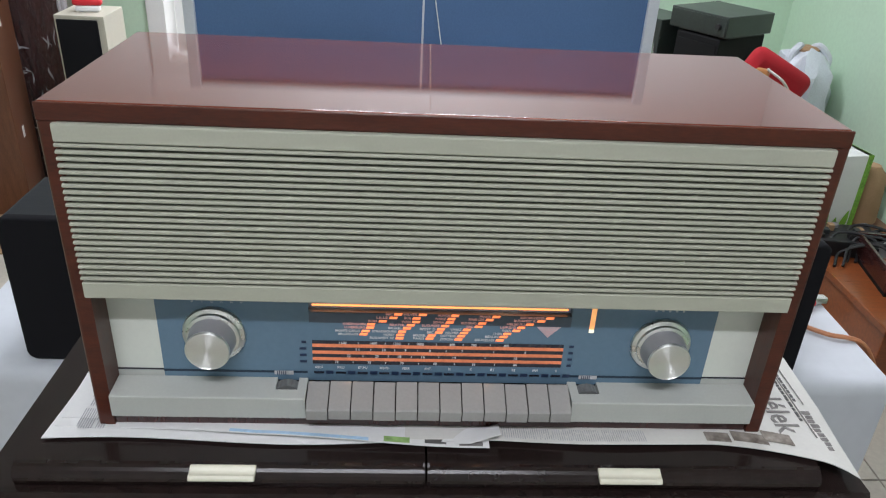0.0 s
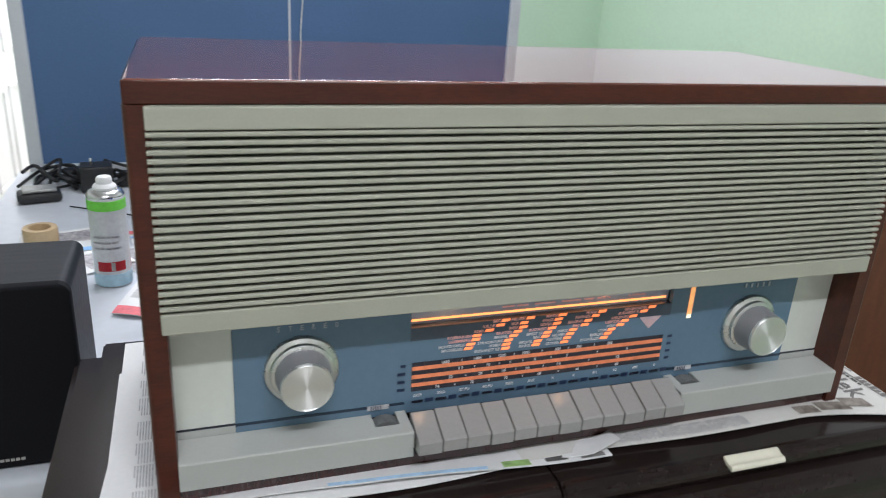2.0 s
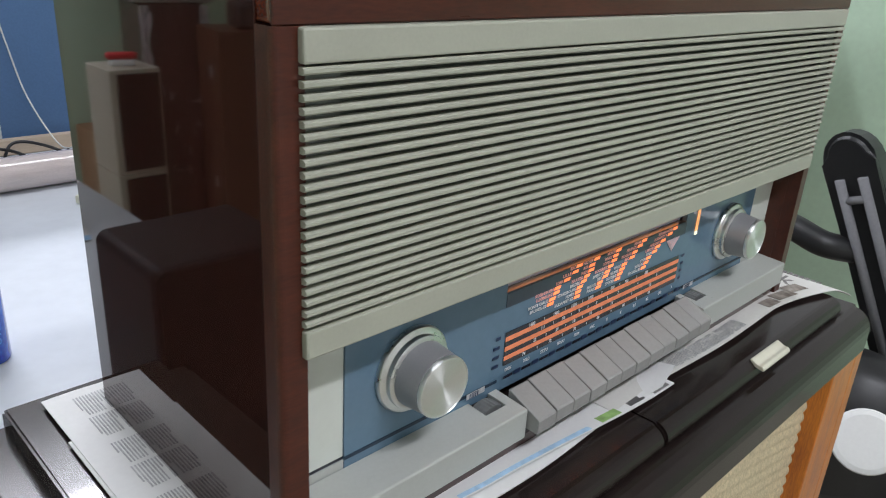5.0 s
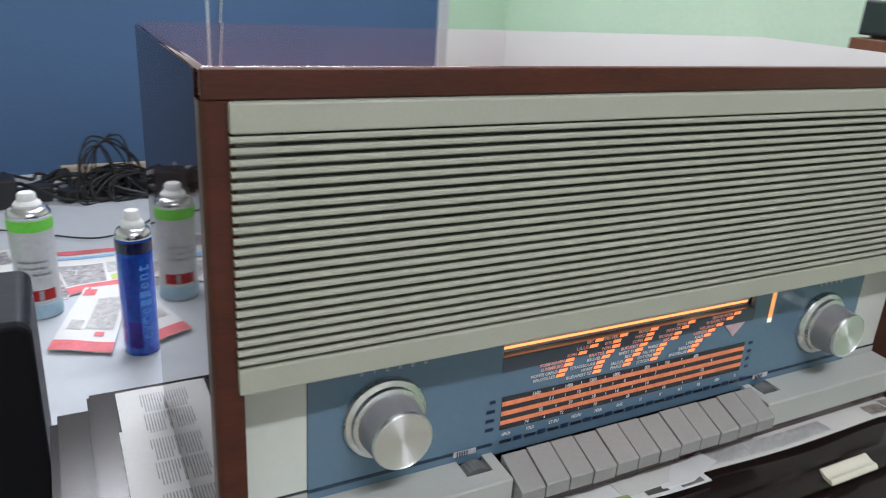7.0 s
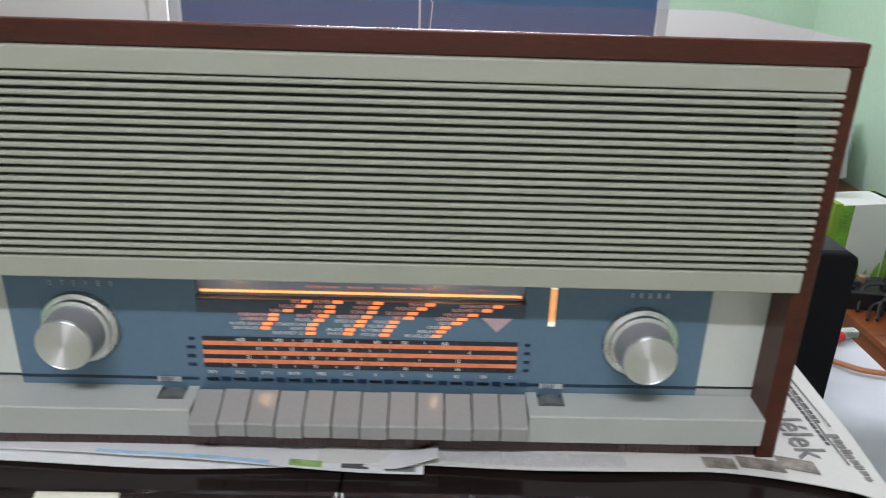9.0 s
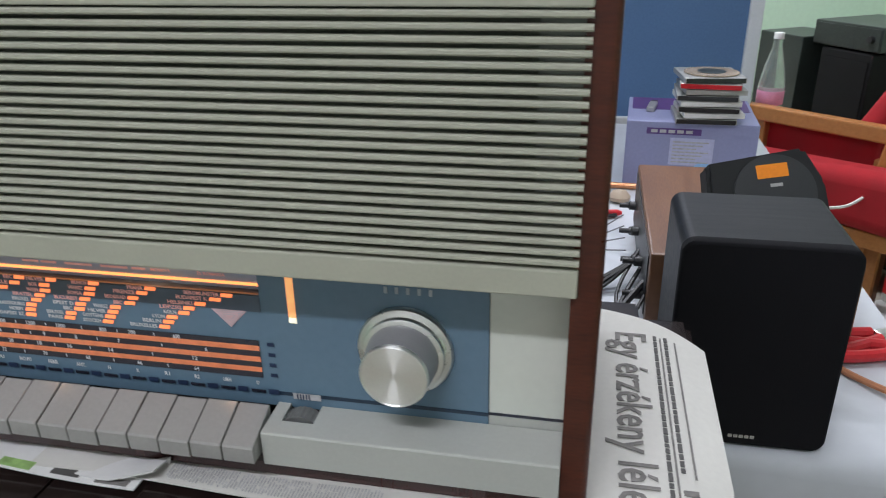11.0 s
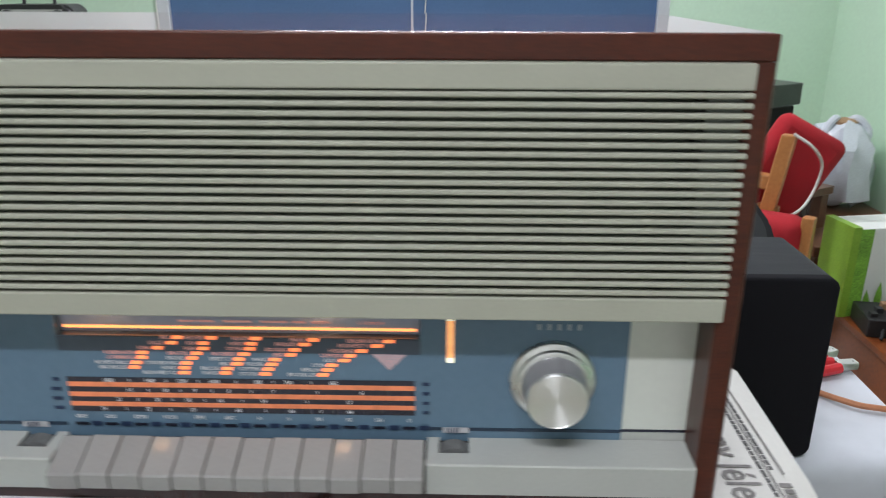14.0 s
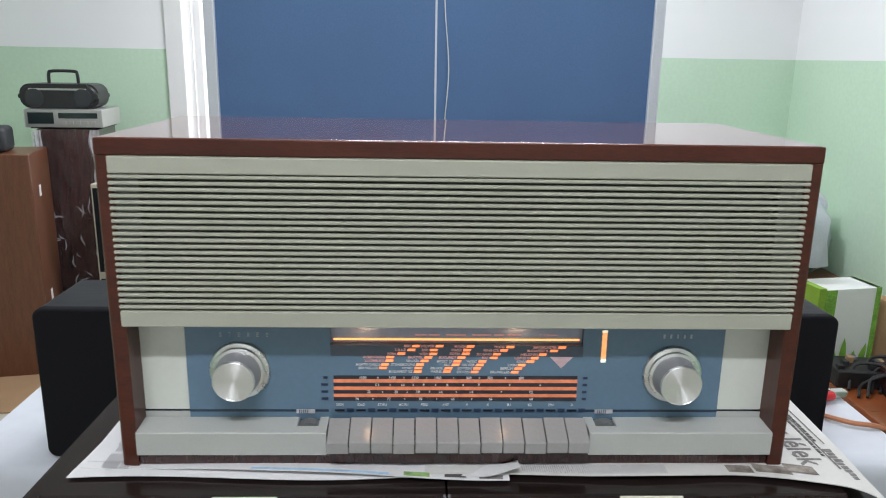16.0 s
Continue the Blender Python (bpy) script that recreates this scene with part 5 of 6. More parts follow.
cable("black cable between amplifier and radio", ((0.372, 0.72, TABLE + 0.04), (0.34, 0.62, zc + 0.012), (0.345, 0.52, zc), (0.33, 0.43, zc)), 0.0026)
cable("thin black cable on the table", ((0.372, 0.57, TABLE + 0.04), (0.345, 0.50, zc + 0.01), (0.35, 0.43, zc), (0.362, 0.37, zc)), 0.0026)
cable("black cable past the spray can", ((0.17, 1.10, zc), (0.175, 1.00, zc), (0.215, 0.93, zc), (0.29, 0.925, zc), (0.345, 0.95, zc)), 0.0035)
cable("thin black wire past the spray can", ((0.20, 1.09, zc), (0.22, 1.02, zc), (0.20, 0.99, zc), (0.17, 0.985, zc)), 0.002)
for k in range(4):
    cable("thin grey wire looping on the table", ((0.20 + 0.03 * k, 0.86 - 0.03 * k, zc - 0.002), (0.25 + 0.02 * k, 0.90 - 0.04 * k, zc - 0.002), (0.31, 0.88 - 0.03 * k, zc), (0.355, 0.90 - 0.05 * k, zc + 0.02)), 0.0011, FELT)
for k in range(3):
    cable("thick black lead running to the amplifier", ((0.20 - 0.02 * k, 0.52 - 0.02 * k, zc), (0.25, 0.60 - 0.01 * k, zc), (0.30 + 0.008 * k, 0.655 - 0.004 * k, zc + 0.003), (0.355, 0.70 - 0.012 * k, zc + 0.02 + 0.004 * k), (0.375, 0.735 - 0.01 * k, zc + 0.03)), 0.0042 - 0.0008 * k)
w = thing("connector", "red and yellow cable connector lying on the table", "connector", (0.335, 0.955, TABLE), 4)
part("red_plug", lathe(bmesh.new(), ((0.005, -0.02), (0.006, 0.012), (0.003, 0.020)), 14, (0, 0, 0.006), across), RED, w)
part("yellow_plug", lathe(bmesh.new(), ((0.006, -0.008), (0.006, 0.008)), 14, (-0.045, 0.0, 0.006), across), YELLOW, w)
w = thing("power_strip", "black power strip behind the console", "power strip", (0.27, 0.40, TABLE), -14)
part("strip_body", B(-0.09, 0.09, -0.022, 0.022, 0, 0.035, 0.006), BLACK, w)
part("plug", B(0.05, 0.088, -0.018, 0.018, 0.0352, 0.065, 0.005), BLACK, w)
solid("grey_cloth_lump", lathe(bmesh.new(), ((0.010, 0.0), (0.019, 0.003), (0.020, 0.010), (0.013, 0.019), (0.004, 0.022)), 14), BEIGE, "crumpled beige rag on the table", "rag", at=(0.352, 1.035, TABLE))

# pliers at the right edge of the table
for k, (x, y, rz) in enumerate(((0.632, 0.560, 24), (0.640, 0.535, 8))):
    w = thing("pliers", "pliers with red and yellow insulated grips", "pliers", (x, y, TABLE), rz, group="pliers on the table")
    for s in (-1, 1):
        part("grip", tube(bmesh.new(), ((-0.055, s * 0.018, 0.009), (-0.02, s * 0.016, 0.009), (0.02, s * 0.008, 0.009)), 0.0075, 10), RED, w)
        part("grip_end", tube(bmesh.new(), ((-0.064, s * 0.0185, 0.009), (-0.0555, s * 0.018, 0.009)), 0.0078, 10, 0), YELLOW, w)
    part("jaw", B(0.02, 0.05, -0.008, 0.008, 0.003, 0.015, 0.003), KNOB_METAL, w)
cable("terracotta cable running off the table edge", ((0.575, 0.52, zc), (0.60, 0.48, zc), (0.64, 0.44, zc + 0.002), (0.70, 0.43, zc - 0.01), (0.76, 0.44, TABLE - 0.09)), 0.004, ACCENT)

# ---- right side of the room ----
chest = thing("side_chest", "low orange-brown wooden chest standing by the wall", "chest", (1.60, 1.66, 0))
part("carcass", B(-0.20, 0.20, -0.40, 0.40, 0.03, 0.22, 0.004), RED_WOOD, chest)
part("chest_top", B(-0.21, 0.21, -0.41, 0.41, 0.2202, 0.245, 0.004), RED_WOOD, chest)
for sx in (-0.17, 0.17):
    for sy in (-0.37, 0.37):
        part("foot", B(sx - 0.025, sx + 0.025, sy - 0.025, sy + 0.025, 0, 0.03), LIGHT_WOOD, chest)
CH = 0.245
w = thing("open_tray", "dark open tray full of small parts on the chest", "tray", (1.64, 1.56, CH), -10)
part("floor_board", B(-0.13, 0.13, -0.15, 0.15, 0, 0.012), MATT_BLACK, w)
for a in ((-0.13, 0.13, -0.15, -0.138), (-0.13, 0.13, 0.138, 0.15), (-0.13, -0.118, -0.138, 0.138), (0.118, 0.13, -0.138, 0.138)):
    part("wall_board", B(*a, 0.0122, 0.085, 0.002), DARK_WOOD, w)
for k in range(14):
    bm = B(-0.02 - 0.004 * (k % 4), 0.02, -0.012, 0.012 + 0.006 * (k % 3), 0.0, 0.05 + 0.012 * (k % 5), 0.003)
    bm.transform(pose(-0.09 + 0.045 * (k % 5), -0.10 + 0.09 * (k // 5), 0.0124, 0, 0, 37 * k))
    part("small_part", bm, (BLACK, DARK_WOOD, CARD, BLACK, SILVER, BROWN_WOOD, CARD)[k % 7], w)
gb = thing("gift_box", "white and green printed cardboard box standing on the chest", "box", (1.485, 1.945, CH), 10)
part("carton", B(-0.125, 0.125, -0.07, 0.07, 0, 0.300, 0.003), WHITE, gb)
part("green_edge", B(-0.1275, -0.100, -0.0715, 0.0715, 0.001, 0.305), LIME, gb, "lime green printed edge")
part("green_side", B(-0.0995, -0.055, -0.0712, -0.0702, 0.002, 0.298), LEAF, gb, "dark green printed side")
part("green_side", B(0.105, 0.1262, -0.0712, 0.0712, 0.002, 0.300), LEAF, gb, "dark green printed side")
for k in range(5):
    bm = bmesh.new()
    sheet(bm, 2, 8, lambda u, v: Vector((-0.07 + 0.036 * k + (u - 0.5) * 0.028 * math.sin(math.pi * min(1, v + 0.15)) + 0.022 * v * (k - 2) * 0.5, -0.0722 - 0.0003 * k, 0.006 + (0.07 + 0.03 * (k % 3)) * v)), 0.0)
    bmesh.ops.remove_doubles(bm, verts=bm.verts, dist=1e-6)
    part("printed_leaf", bm, LEAF, gb)
for k in range(10):
    x, y = 1.42 + 0.03 * (k % 5), 1.62 + 0.03 * (k // 2)
    cable("black cable in a heap on the chest", ((x, y, CH + 0.006), (x + 0.05, y + 0.06, CH + 0.03 + 0.02 * (k % 3)), (x + 0.14, y + 0.01, CH + 0.08), (x + 0.19, y - 0.06, CH + 0.03), (x + 0.10, y - 0.08, CH + 0.008)), 0.005)
w = thing("black_case", "dark open tool case with small parts on the chest", "tool case", (1.49, 1.77, CH), -8)
part("tray", B(-0.09, 0.14, -0.075, 0.075, 0, 0.06, 0.005), BLACK, w)
for k in range(8):
    part("small_part", B(-0.08 + 0.026 * k, -0.060 + 0.026 * k, -0.055 + 0.03 * (k % 4), -0.03 + 0.03 * (k % 4), 0.0602, 0.072 + 0.005 * (k % 3), 0.001), (BLACK, GREY_PLASTIC, CARD, FELT)[k % 4], w)
solid("tan_bag", lathe(bmesh.new(), ((0.05, 0), (0.07, 0.03), (0.066, 0.12), (0.06, 0.20), (0.03, 0.24)), 18), CARD, "crumpled tan paper bag on the chest", "bag", at=(1.675, 1.97, CH))


# armchair with red cushions, seen from its side
t = thing("armchair", "honey-coloured wooden armchair with red fabric cushions", "armchair", (0.955, 2.04, 0), -39)
part("armrest", B(-0.245, 0.212, -0.012, 0.028, 0.655, 0.702, 0.006), LIGHT_WOOD, t)
bm = B(0.0, 0.046, -0.014, 0.014, 0, 0.835, 0.006)
for v in bm.verts:
    v.co.x += 0.105 + 0.135 * v.co.z
part("back_post", bm, LIGHT_WOOD, t)
for x, y, z in ((0.336, -0.10, 0.615), (-0.20, -0.10, 0.42), (-0.20, 0.0, 0.655)):
    bm = B(0, 0.036, 0, 0.036, 0, z, 0.005)
    for v in bm.verts:
        v.co += Vector((x, y, 0))
    part("leg", bm, LIGHT_WOOD, t)
part("seat_rail", B(-0.163, 0.335, -0.096, -0.070, 0.375, 0.425, 0.004), LIGHT_WOOD, t)
part("side_cushion", B(-0.19, 0.165, 0.030, 0.070, 0.46, 0.69, 0.016, seg=3), RED_CLOTH, t, "red fabric side cushion")
bm = B(-0.205, 0.345, -0.135, -0.018, 0.426, 0.592, 0.045, seg=5)
for v in bm.verts:
    v.co.z += 0.05 * max(0, v.co.x) - (0.02 * math.sin(7 * v.co.x) if v.co.z < 0.5 else 0)
part("seat_cushion", bm, RED_CLOTH, t, "red fabric seat cushion")
bm = B(-0.12, 0.12, -0.045, 0.045, 0.0, 0.30, 0.036, seg=4)
for v in bm.verts:
    v.co.y *= 1.0 - 0.35 * (abs(v.co.x) / 0.12) ** 3
ob = part("back_cushion", bm, RED_CLOTH, t, "red fabric back cushion leaning over")
ob.matrix_basis = pose(0.955, 2.04, 0, 0, 0, -39).inverted() @ pose(1.135, 2.02, 0.570, 0, 28, -6)
part("back_support", B(0.165, 0.235, 0.016, 0.040, 0.10, 0.60, 0.004), LIGHT_WOOD, t)

# stand with equipment behind the armchair
w = thing("equipment_stand", "low dark stand behind the armchair", "stand", (1.27, 2.43, 0), -58)
part("stand_back", B(-0.20, 0.20, 0.15, 0.165, 0.02, 0.53), DARK_WOOD, w)
part("stand_shelf", B(-0.20, 0.20, 0.02, 0.149, 0.10, 0.12), DARK_WOOD, w)
part("stand_top", B(-0.22, 0.22, -0.17, 0.17, 0.53, 0.56, 0.003), BROWN_WOOD, w)
for sx in (-0.19, 0.19):
    for sy in (-0.14, 0.14):
        part("stand_leg", B(sx - 0.02, sx + 0.02, sy - 0.02, sy + 0.02, 0, 0.53), BROWN_WOOD, w)
w = thing("video_recorder", "black box-shaped recorder on the stand", "recorder", (1.27, 2.43, 0.56), -58)
part("body", B(-0.165, 0.040, -0.165, 0.12, 0.0, 0.275, 0.006), MATT_BLACK, w)
part("front_panel", B(-0.155, 0.030, -0.1695, -0.1655, 0.04, 0.25, 0.001), MATT_BLACK, w)
w = thing("disc_player", "dusty dark green flat player on top of the recorder", "player", (1.265, 2.42, 0.8355), -58)
part("body", B(-0.215, 0.055, -0.155, 0.13, 0.006, 0.085, 0.004), DARK_GREEN, w)
part("front_panel", B(-0.21, 0.05, -0.1585, -0.1552, 0.012, 0.078, 0.001), DARK_GREEN, w)
part("knob", lathe(bmesh.new(), ((0.012, 0), (0.011, 0.012)), 18, (0.02, -0.1587, 0.045), Matrix.Rotation(radians(90), 3, "X")), BLACK, w)
for s in (-0.14, 0.03):
    part("foot", B(s - 0.015, s + 0.015, -0.12, 0.10, 0, 0.006), RUBBER, w)
w = thing("box", "dusty grey-green box leaning beside the recorder", "box", (1.02, 2.66, 0), -58)
part("carton", B(-0.10, 0.10, -0.10, 0.10, 0, 0.86, 0.004), DARK_GREEN, w)
bs = thing("bottle_stool", "small wooden stool behind the table", "stool", (0.80, 2.22, 0))
part("stool_top", B(-0.10, 0.10, -0.09, 0.09, 0.42, 0.45, 0.004), LIGHT_WOOD, bs)
for sx in (-0.08, 0.08):
    for sy in (-0.07, 0.07):
        part("stool_leg", B(sx - 0.012, sx + 0.012, sy - 0.012, sy + 0.012, 0, 0.42), LIGHT_WOOD, bs)
bt = thing("water_bottle", "clear plastic water bottle with a pink label", "bottle", (0.845, 2.22, 0.45))
part("bottle_body", lathe(bmesh.new(), ((0.036, 0), (0.040, 0.01), (0.040, 0.15), (0.036, 0.17), (0.040, 0.20), (0.040, 0.30), (0.030, 0.36), (0.014, 0.42), (0.013, 0.445)), 28), PET, bt)
part("cap", lathe(bmesh.new(), ((0.015, 0.4452), (0.015, 0.462), (0.014, 0.464)), 20), WHITE, bt)
part("bottle_label", lathe(bmesh.new(), ((0.0402, 0.245), (0.0408, 0.247), (0.0408, 0.286), (0.0402, 0.288)), 28), PINK, bt)
solid("wood_offcut", B(-0.03, 0.03, -0.025, 0.025, 0, 0.33, 0.003), LIGHT_WOOD, "upright wooden offcut beside the bottle", "offcut", at=(0.75, 2.20, 0.45))
cable("white cable draped over the armchair", ((1.14, 1.86, 0.842), (1.20, 1.84, 0.80), (1.26, 1.90, 0.72), (1.22, 1.90, 0.60), (1.10, 1.85, 0.56), (1.00, 1.78, 0.52), (0.93, 1.76, 0.512)), 0.0045, WIRE_WHITE)

# bench by the wall with a loose cushion and a bag
w = thing("bench", "low brown bench along the wall", "bench", (1.62, 2.52, 0))
part("bench_top", B(-0.24, 0.22, -0.42, 0.42, 0.36, 0.40, 0.004), BROWN_WOOD, w)
for sy in (-0.38, 0.38):
    part("bench_side", B(-0.22, 0.20, sy - 0.015, sy + 0.015, 0, 0.36), BROWN_WOOD, w)
w = thing("carrier_bag", "full pale plastic carrier bag on the bench", "bag", (1.69, 2.66, 0.40))
bm = lathe(bmesh.new(), ((0.08, 0), (0.13, 0.03), (0.14, 0.14), (0.125, 0.24), (0.09, 0.30), (0.05, 0.33)), 26)
for v in bm.verts:
    v.co += 0.045 * Vector((noise.noise(v.co * 17), noise.noise(v.co * 17 + Vector((5, 0, 0))), 0.6 * noise.noise(v.co * 17 + Vector((0, 7, 0)))))
zmin = min(v.co.z for v in bm.verts)
for v in bm.verts:
    v.co.z -= zmin
part("bag_body", bm, BAG, w)
part("bag_opening", lathe(bmesh.new(), ((0.045, 0.31), (0.05, 0.345), (0.03, 0.355)), 18), CARD, w, "brown contents showing at the top")
for s in (-1, 1):
    part("bag_handle", tube(bmesh.new(), ((s * 0.075, -0.04, 0.25), (s * 0.085, -0.03, 0.31), (s * 0.045, -0.01, 0.355), (s * 0.02, 0.02, 0.33), (s * 0.04, 0.03, 0.29)), 0.016, 8), BAG, w)

for k, (x, y, cb, cc) in enumerate(((1.265, 2.355, YELLOW, YELLOW), (1.325, 2.425, CAN_BLACK, WHITE), (1.365, 2.275, GREY_LABEL, RED))):
    can("spray_can", ("yellow spray can on the floor", "black spray can with a white cap on the floor", "silver and red spray can on the floor")[k], (x, y, 0.0), 0.033, 0.21, cb, ((0.03, 0.09, cc),))
solid("white_sheet", sheet(bmesh.new(), 6, 6, lambda u, v: Vector(((u - 0.5) * 0.3, (v - 0.5) * 0.4, 0.003 + 0.002 * math.sin(6 * u))), 0.001), PAPER_WHITE, "white sheet of paper on the floor", "paper", at=(1.33, 2.06, 0), rz=20)

# tall narrow cabinet with a receiver, near the window side of the console
cab = thing("tall_cabinet", "narrow brown cabinet with papers on it", "cabinet", (1.46, 0.707, 0), 8)
part("carcass", B(-0.15, 0.16, -0.165, 0.165, 0.04, 1.14, 0.003), BROWN_WOOD, cab)
part("cabinet_top", B(-0.165, 0.17, -0.175, 0.175, 1.1402, 1.160, 0.003), BROWN_WOOD, cab)
part("raised_board", B(-0.095, 0.17, -0.175, 0.175, 1.1602, 1.200, 0.003), BROWN_WOOD, cab)
part("plinth", B(-0.14, 0.15, -0.155, 0.155, 0, 0.0398), BLACK_BODY, cab)
solid("loose_paper", sheet(bmesh.new(), 6, 12, lambda u, v: Vector(((u - 0.5) * 0.085, (v - 0.5) * 0.35, 0.0055 + 0.003 * math.sin(7 * v + 4 * u))), 0.004), PAPER_WHITE, "loose printed papers on the cabinet", "paper", at=(1.332, 0.686, 1.160), rz=7)
w = thing("receiver", "black receiver on the brown cabinet", "receiver", (1.475, 0.709, 1.200), 8)
part("body", B(-0.085, 0.14, -0.145, 0.172, 0.006, 0.085, 0.004), BLACK, w)
part("front_panel", B(-0.0875, -0.0852, -0.142, 0.169, 0.012, 0.08, 0.001), DISPLAY, w)
part("foot", B(-0.07, 0.12, -0.12, 0.15, 0, 0.006), RUBBER, w)
for k in range(2):
    part("print_bar", B(-0.0884, -0.0876, -0.138, -0.085, 0.026 + 0.016 * k, 0.034 + 0.016 * k), SILVER_PRINT, w)

# exercise machine beside the console
oc = thing("exercise_machine", "black exercise machine with a round white cover", "exercise machine", (1.0, 0.085, 0.0))
bm = bmesh.new()
ax = Vector((0, 0.19, 0.46)).normalized()
n1 = Vector((0, ax.z, -ax.y))
rim = []
for k in range(11):
    a = radians(180 * k / 10)
    rim.append(Vector((0, -0.085, 0.55)) + ax * (0.43 + 0.055 * math.sin(a)) + n1 * (0.046 * math.cos(a)))
rim += [Vector((0, -0.085, 0.55)) - n1 * 0.052, Vector((0, -0.085, 0.55)) + n1 * 0.052]
prism(bm, [(p.y, p.z) for p in rim], -0.03, 0.04)
LEAN = Matrix.Identity(4)
LEAN[0][2], LEAN[0][3] = -0.24, 0.24 * 0.95
bmesh.ops.bevel(bm, geom=[e for e in bm.edges if abs(e.verts[0].co.x - e.verts[1].co.x) < 1e-6], offset=0.012, segments=3, affect="EDGES", clamp_overlap=True)
bm.transform(LEAN)
part("handle_shell", bm, BLACK, oc, "long rounded black shell")
for s in (-1, 1):
    p0, p1 = Vector((-0.034, -0.085, 0.55)) + n1 * (0.020 * s), Vector((-0.034, -0.085, 0.55)) + ax * 0.40 + n1 * (0.020 * s)
    part("grey_bar", tube(bmesh.new(), (LEAN @ p0, LEAN @ p1), 0.0085, 10, 0), FELT, oc, "grey metal bar")
pc = Vector((-0.034, -0.085, 0.55)) + ax * 0.36
part("cross_bar", tube(bmesh.new(), (LEAN @ (pc - n1 * 0.018), LEAN @ (pc + n1 * 0.018)), 0.0075, 10, 0), FELT, oc)
part("arm_tube", tube(bmesh.new(), ((0.035, 0.04, 0.775), (-0.01, 0.09, 0.785), (-0.01, 0.15, 0.80), (-0.01, 0.19, 0.80), (-0.01, 0.215, 0.77), (-0.01, 0.205, 0.65), (-0.01, 0.19, 0.45)), 0.025, 14), BLACK, oc, "bent black arm tube")
bm = lathe(bmesh.new(), ((0.06, -0.10), (0.17, -0.085), (0.215, -0.04), (0.225, 0.0), (0.215, 0.04), (0.17, 0.085), (0.06, 0.10)), 40, (-0.02, -0.02, 0.42), Matrix.Rotation(radians(68), 3, "Y") @ Matrix.Rotation(radians(-12), 3, "X"))
part("flywheel_housing", bm, BLACK, oc, "glossy black flywheel housing")
bm = lathe(bmesh.new(), ((0.052, -0.004), (0.054, 0.0), (0.052, 0.004), (0.044, 0.006)), 40, (-0.215, -0.112, 0.548), Matrix.Rotation(radians(15), 3, "Z") @ Matrix.Rotation(radians(-62), 3, "Y"))
part("round_cover", bm, WHITE, oc, "round white cover")
part("cover_post", tube(bmesh.new(), ((-0.20, -0.10, 0.548), (-0.10, -0.06, 0.50)), 0.012, 10, 0), BLACK, oc)
part("base_foot", B(-0.16, 0.14, -0.30, -0.24, 0, 0.05, 0.01), GREY_PLASTIC, oc)
part("base_foot", B(-0.16, 0.14, 0.20, 0.26, 0, 0.05, 0.01), GREY_PLASTIC, oc)
part("base_beam", B(-0.03, 0.03, -0.239, 0.199, 0.01, 0.22, 0.01), GREY_PLASTIC, oc)

# ---- left side of the room ----
w = thing("wood_cabinet", "tall brown veneered loudspeaker cabinet by the wall", "cabinet", (-1.725, 2.46, 0), 12)
part("carcass", B(-0.15, 0.15, -0.14, 0.14, 0.0, 0.92, 0.004), BROWN_WOOD, w)
for z in (0.30, 0.74):
    part("label_plate", B(0.1502, 0.1515, -0.05, -0.025, z, z + 0.045), WHITE, w)
solid("cardboard_mat", B(-0.22, 0.25, -0.2, 0.2, 0.0, 0.006), CARD, "flat cardboard sheet on the floor", "cardboard", at=(-1.70, 2.18, 0), rz=8)
w = thing("table_lamp", "small dark device on the brown cabinet", "device", (-1.755, 2.44, 0.92), 12)
part("body", B(-0.09, 0.09, -0.07, 0.07, 0.0, 0.10, 0.02, seg=3), GREY_PLASTIC, w)
part("top_dome", lathe(bmesh.new(), ((0.06, 0.1002), (0.05, 0.13), (0.02, 0.15)), 20), BLACK, w)

col = thing("wrapped_loudspeaker", "dark red tall loudspeaker wrapped in crinkled clear film", "loudspeaker", (-1.575, 2.86, 0), 6)
part("cabinet", B(-0.125, 0.125, -0.14, 0.14, 0, 0.985, 0.005), DARK_WOOD, col)
def crease(x, z, k):
    """Height of the crinkled film: sharp folds running mostly up and down."""
    q = Vector((x * 13 + 1.5 * noise.noise(Vector((x * 9, z * 7, k))), z * 4, k))
    return (1 - abs(noise.noise(q))) ** 4 + 0.35 * (1 - abs(noise.noise(q * 2.3))) ** 3


part("film_front", sheet(bmesh.new(), 40, 110, lambda u, v: Vector((-0.132 + 0.264 * u, -0.1425 - 0.013 * crease(u * 0.26, v, 1), 0.02 + 0.962 * v)), 0.0004), FILM_WRAP, col, "crinkled clear film")
for s_side in (-1, 1):
    def ragged(u, v):
        inner = 0.100 + 0.018 * noise.noise(Vector((3.0 * s_side, v * 9, 1)))
        x = s_side * (inner + (0.138 - inner) * u)
        return Vector((x, -0.1575 - 0.012 * noise.noise(Vector((u * 4, v * 17, s_side))), 0.02 + 0.962 * v))
    part("film_edge", sheet(bmesh.new(), 6, 120, ragged, 0.0004), FILM_EDGE_GLINT, col, "bunched clear film along the edge")
# small pale slips that paint the sparkle on the crinkled film
rr = random.Random(3)
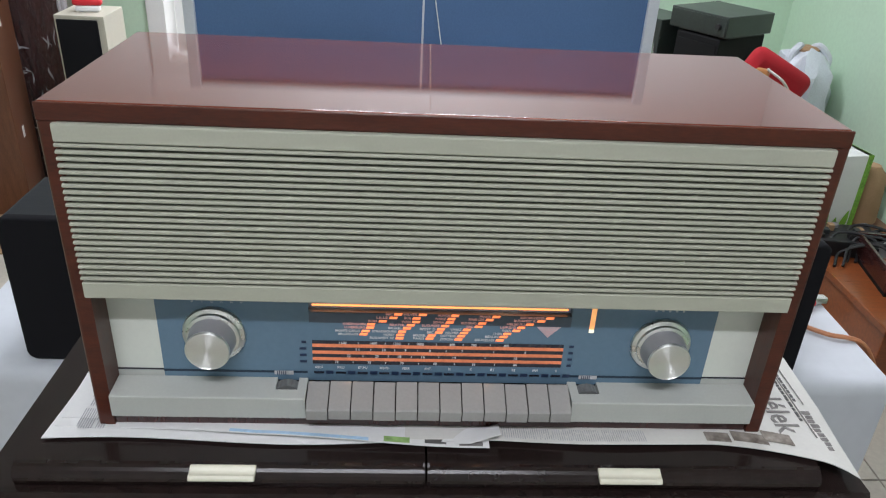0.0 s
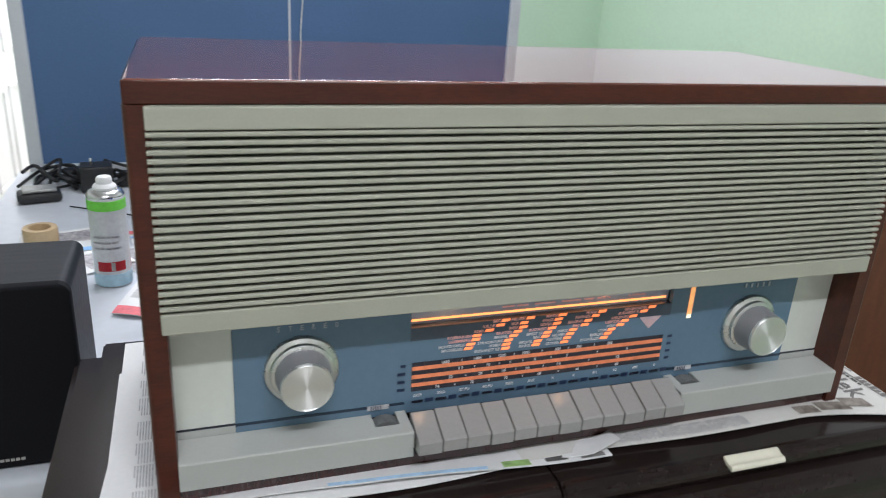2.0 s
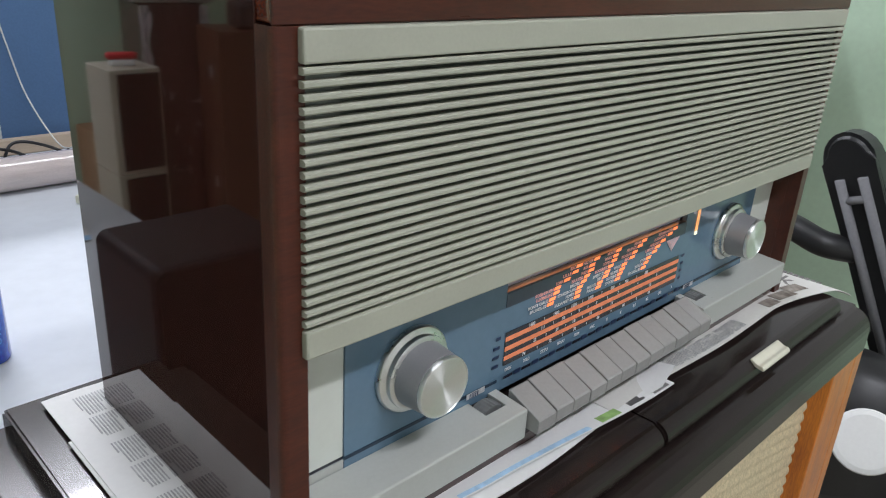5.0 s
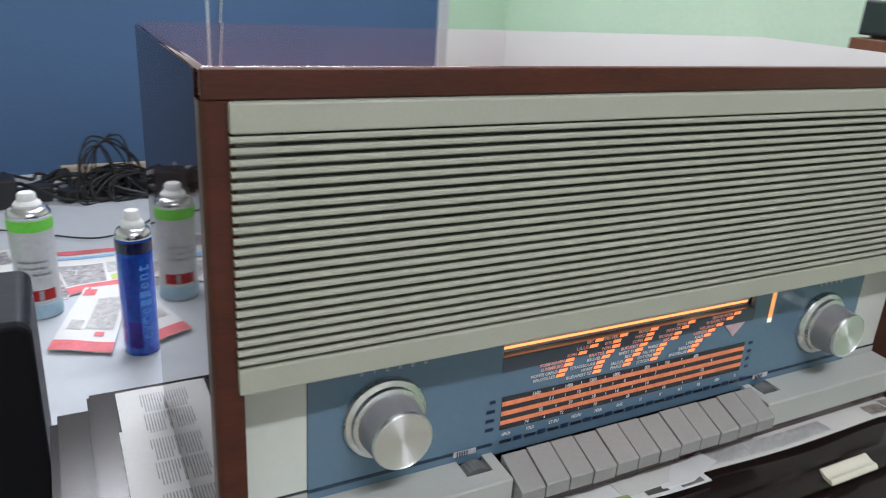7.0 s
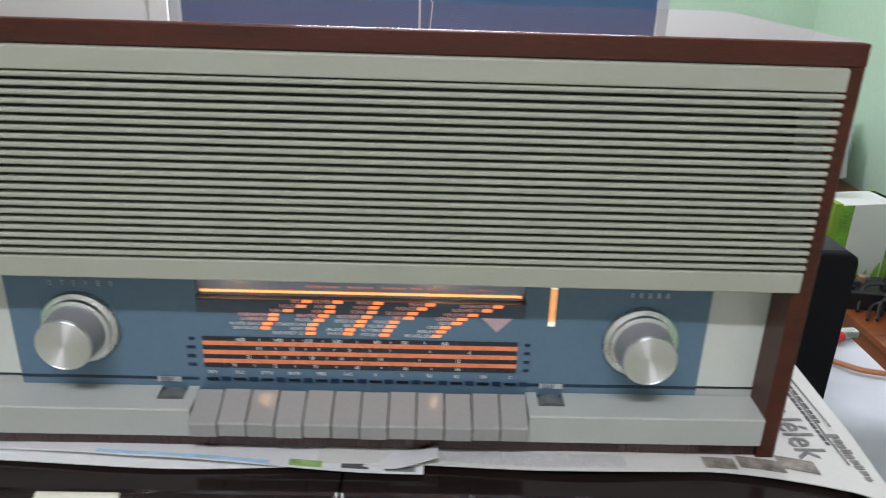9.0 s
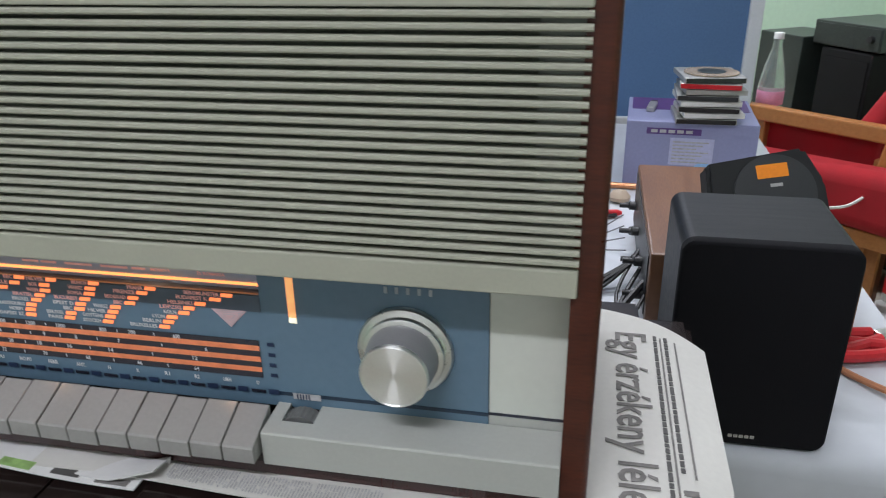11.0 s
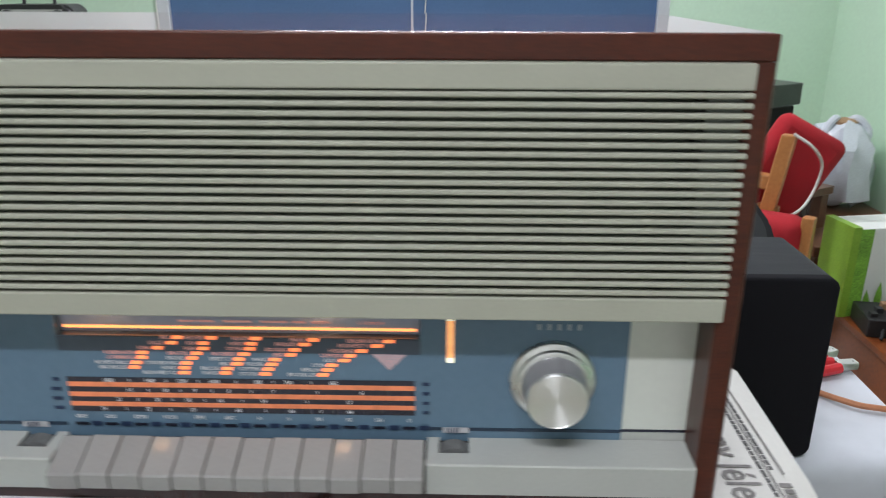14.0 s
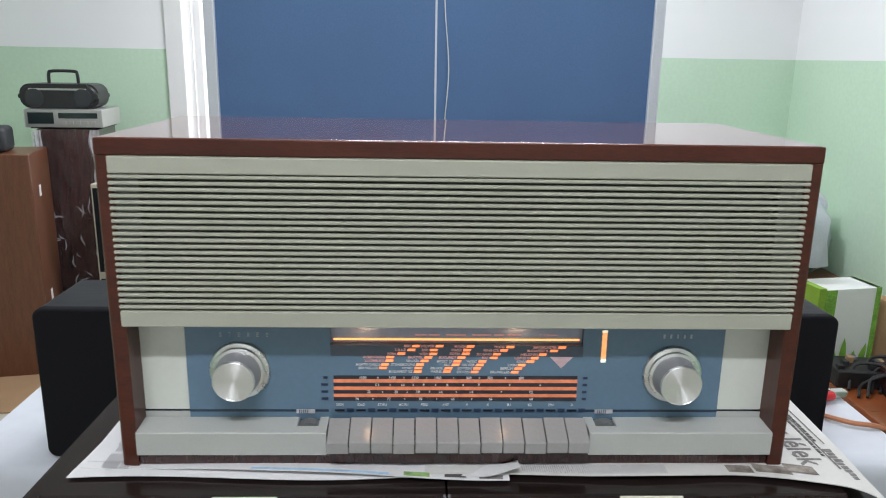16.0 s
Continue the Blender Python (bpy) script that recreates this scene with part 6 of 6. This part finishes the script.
for k in range(22):
    x0, z0, a0 = rr.uniform(-0.09, 0.09), rr.uniform(0.25, 0.66), rr.uniform(0, math.pi)
    ln, wd = rr.uniform(0.012, 0.05), rr.uniform(0.003, 0.009)
    def glint_slip(u, v):
        q = (u - 0.5) * ln
        w2 = (v - 0.5) * wd * math.sin(math.pi * min(0.97, u + 0.03))
        return Vector((x0 + q * math.cos(a0) - w2 * math.sin(a0) + 0.004 * math.sin(5 * u + k), -0.1590 - 0.004 * math.sin(math.pi * u), z0 + q * math.sin(a0) * 1.6 + w2 * math.cos(a0)))
    part("film_fold", sheet(bmesh.new(), 6, 2, glint_slip, 0.0003), FILM_EDGE_GLINT, col)
w = thing("tuner", "silver tuner on the wrapped loudspeaker", "tuner", (-1.575, 2.84, 0.986), 5)
part("body", B(-0.16, 0.16, -0.13, 0.13, 0.006, 0.082, 0.003), SILVER, w)
part("display", B(-0.145, -0.04, -0.1315, -0.1302, 0.022, 0.070), DISPLAY, w)
part("dial_strip", B(-0.02, 0.14, -0.1315, -0.1302, 0.045, 0.068), DISPLAY, w)
for k in range(5):
    part("button", B(-0.01 + 0.03 * k, 0.01 + 0.03 * k, -0.134, -0.1302, 0.018, 0.034, 0.001), SILVER, w)
part("foot", B(-0.15, 0.15, -0.1, 0.1, 0, 0.006), RUBBER, w)
bb = thing("boombox", "black portable radio with a carrying handle on the tuner", "portable radio", (-1.605, 2.84, 1.069), 4)
bm = bmesh.new()
o = rounded(-0.165, 0.165, 0, 0.105, 0.045, 7)
prs = [bm.verts.new((x, -0.08, z)) for x, z in o]
prb = [bm.verts.new((x, 0.08, z)) for x, z in o]
for k in range(len(o)):
    bm.faces.new((prs[k], prs[(k + 1) % len(o)], prb[(k + 1) % len(o)], prb[k]))
bm.faces.new(prs[::-1])
bm.faces.new(prb)
bmesh.ops.bevel(bm, geom=[e for e in bm.edges if abs(e.verts[0].co.y - e.verts[1].co.y) < 1e-6], offset=0.014, segments=3, affect="EDGES", clamp_overlap=True)
part("body", bm, BLACK, bb)
part("front_strip", B(-0.12, 0.12, -0.0815, -0.0802, 0.078, 0.086), SILVER, bb)
part("handle", tube(bmesh.new(), ((-0.062, 0, 0.10), (-0.060, 0, 0.145), (-0.045, 0, 0.157), (0.045, 0, 0.157), (0.060, 0, 0.145), (0.062, 0, 0.10)), 0.007, 10), BLACK, bb, "black carrying handle")
for s in (-1, 1):
    part("speaker_cover", lathe(bmesh.new(), ((0.040, 0), (0.039, 0.003), (0.03, 0.004)), 28, (s * 0.10, -0.0802, 0.045), Matrix.Rotation(radians(90), 3, "X")), GREY_PLASTIC, bb)

for k, z in enumerate((0.0, 0.391)):
    ws = thing("white_loudspeaker", "cream loudspeaker with a black front, stacked", "loudspeaker", (-1.285, 2.59, z), 0, group="stacked white loudspeakers")
    part("enclosure", B(-0.105, 0.085, -0.085, 0.13, 0, 0.390, 0.003), SPK_CREAM, ws)
    part("front_cover", B(-0.096, 0.060, -0.0935, -0.0852, 0.015, 0.375, 0.003), SPK_CLOTH, ws, "black fabric front")
w = thing("red_stapler", "small red tool lying on the white loudspeaker", "stapler", (-1.29, 2.60, 0.7815), 10)
part("base", B(-0.045, 0.045, -0.025, 0.025, 0, 0.022, 0.006), WHITE, w)
part("red_top", B(-0.055, 0.055, -0.02, 0.02, 0.0222, 0.048, 0.010, seg=3), RED, w)
solid("cardboard_box", B(-0.12, 0.12, -0.10, 0.10, 0, 0.44, 0.003), CARD, "brown cardboard box against the wall", "box", at=(-1.42, 3.10, 0))

# ---- ceiling lamps ----
# housings stay out of view; the middle and rear ones go with the added lights
for x, y, z in ((LAMP[0], LAMP[1], 2.60), (0.20, 1.05, 2.62), (0.05, 2.20, 2.62)):
    cl = thing("ceiling_lamp", "unseen white batten ceiling lamp with a long tube", "lamp", (x, y, z), 0, group="ceiling lamps")
    part("housing", B(-0.58, 0.58, -0.05, 0.05, 0.02, 0.1, 0.004), WHITE_PAINT, cl)
    part("end_cap", B(-0.60, -0.5802, -0.045, 0.045, -0.01, 0.1), WHITE, cl)
    part("end_cap", B(0.5802, 0.60, -0.045, 0.045, -0.01, 0.1), WHITE, cl)

# ---- floor tiles, last ----
floor = thing("floor", "beige floor tiles with grey joints", "", kind="structure")
TS = 0.40
tile_mesh = finish(B(-TS / 2 + 0.002, TS / 2 - 0.002, -TS / 2 + 0.002, TS / 2 - 0.002, -0.006, 0.0, 0.0015, seg=1), "tile", FLOOR)
ix, iy = 0, 0
x = X0 + TS / 2
while x < X1 + TS / 2:
    y = Y0 + TS / 2
    while y < 5.0 + TS / 2:
        ob = new("tile", tile_mesh)
        ob.location = (x, y, -0.0005 + 0.0003 * ((int(x * 10) * 7 + int(y * 10) * 3) % 3))
        ob.parent = floor
        y += TS
    x += TS
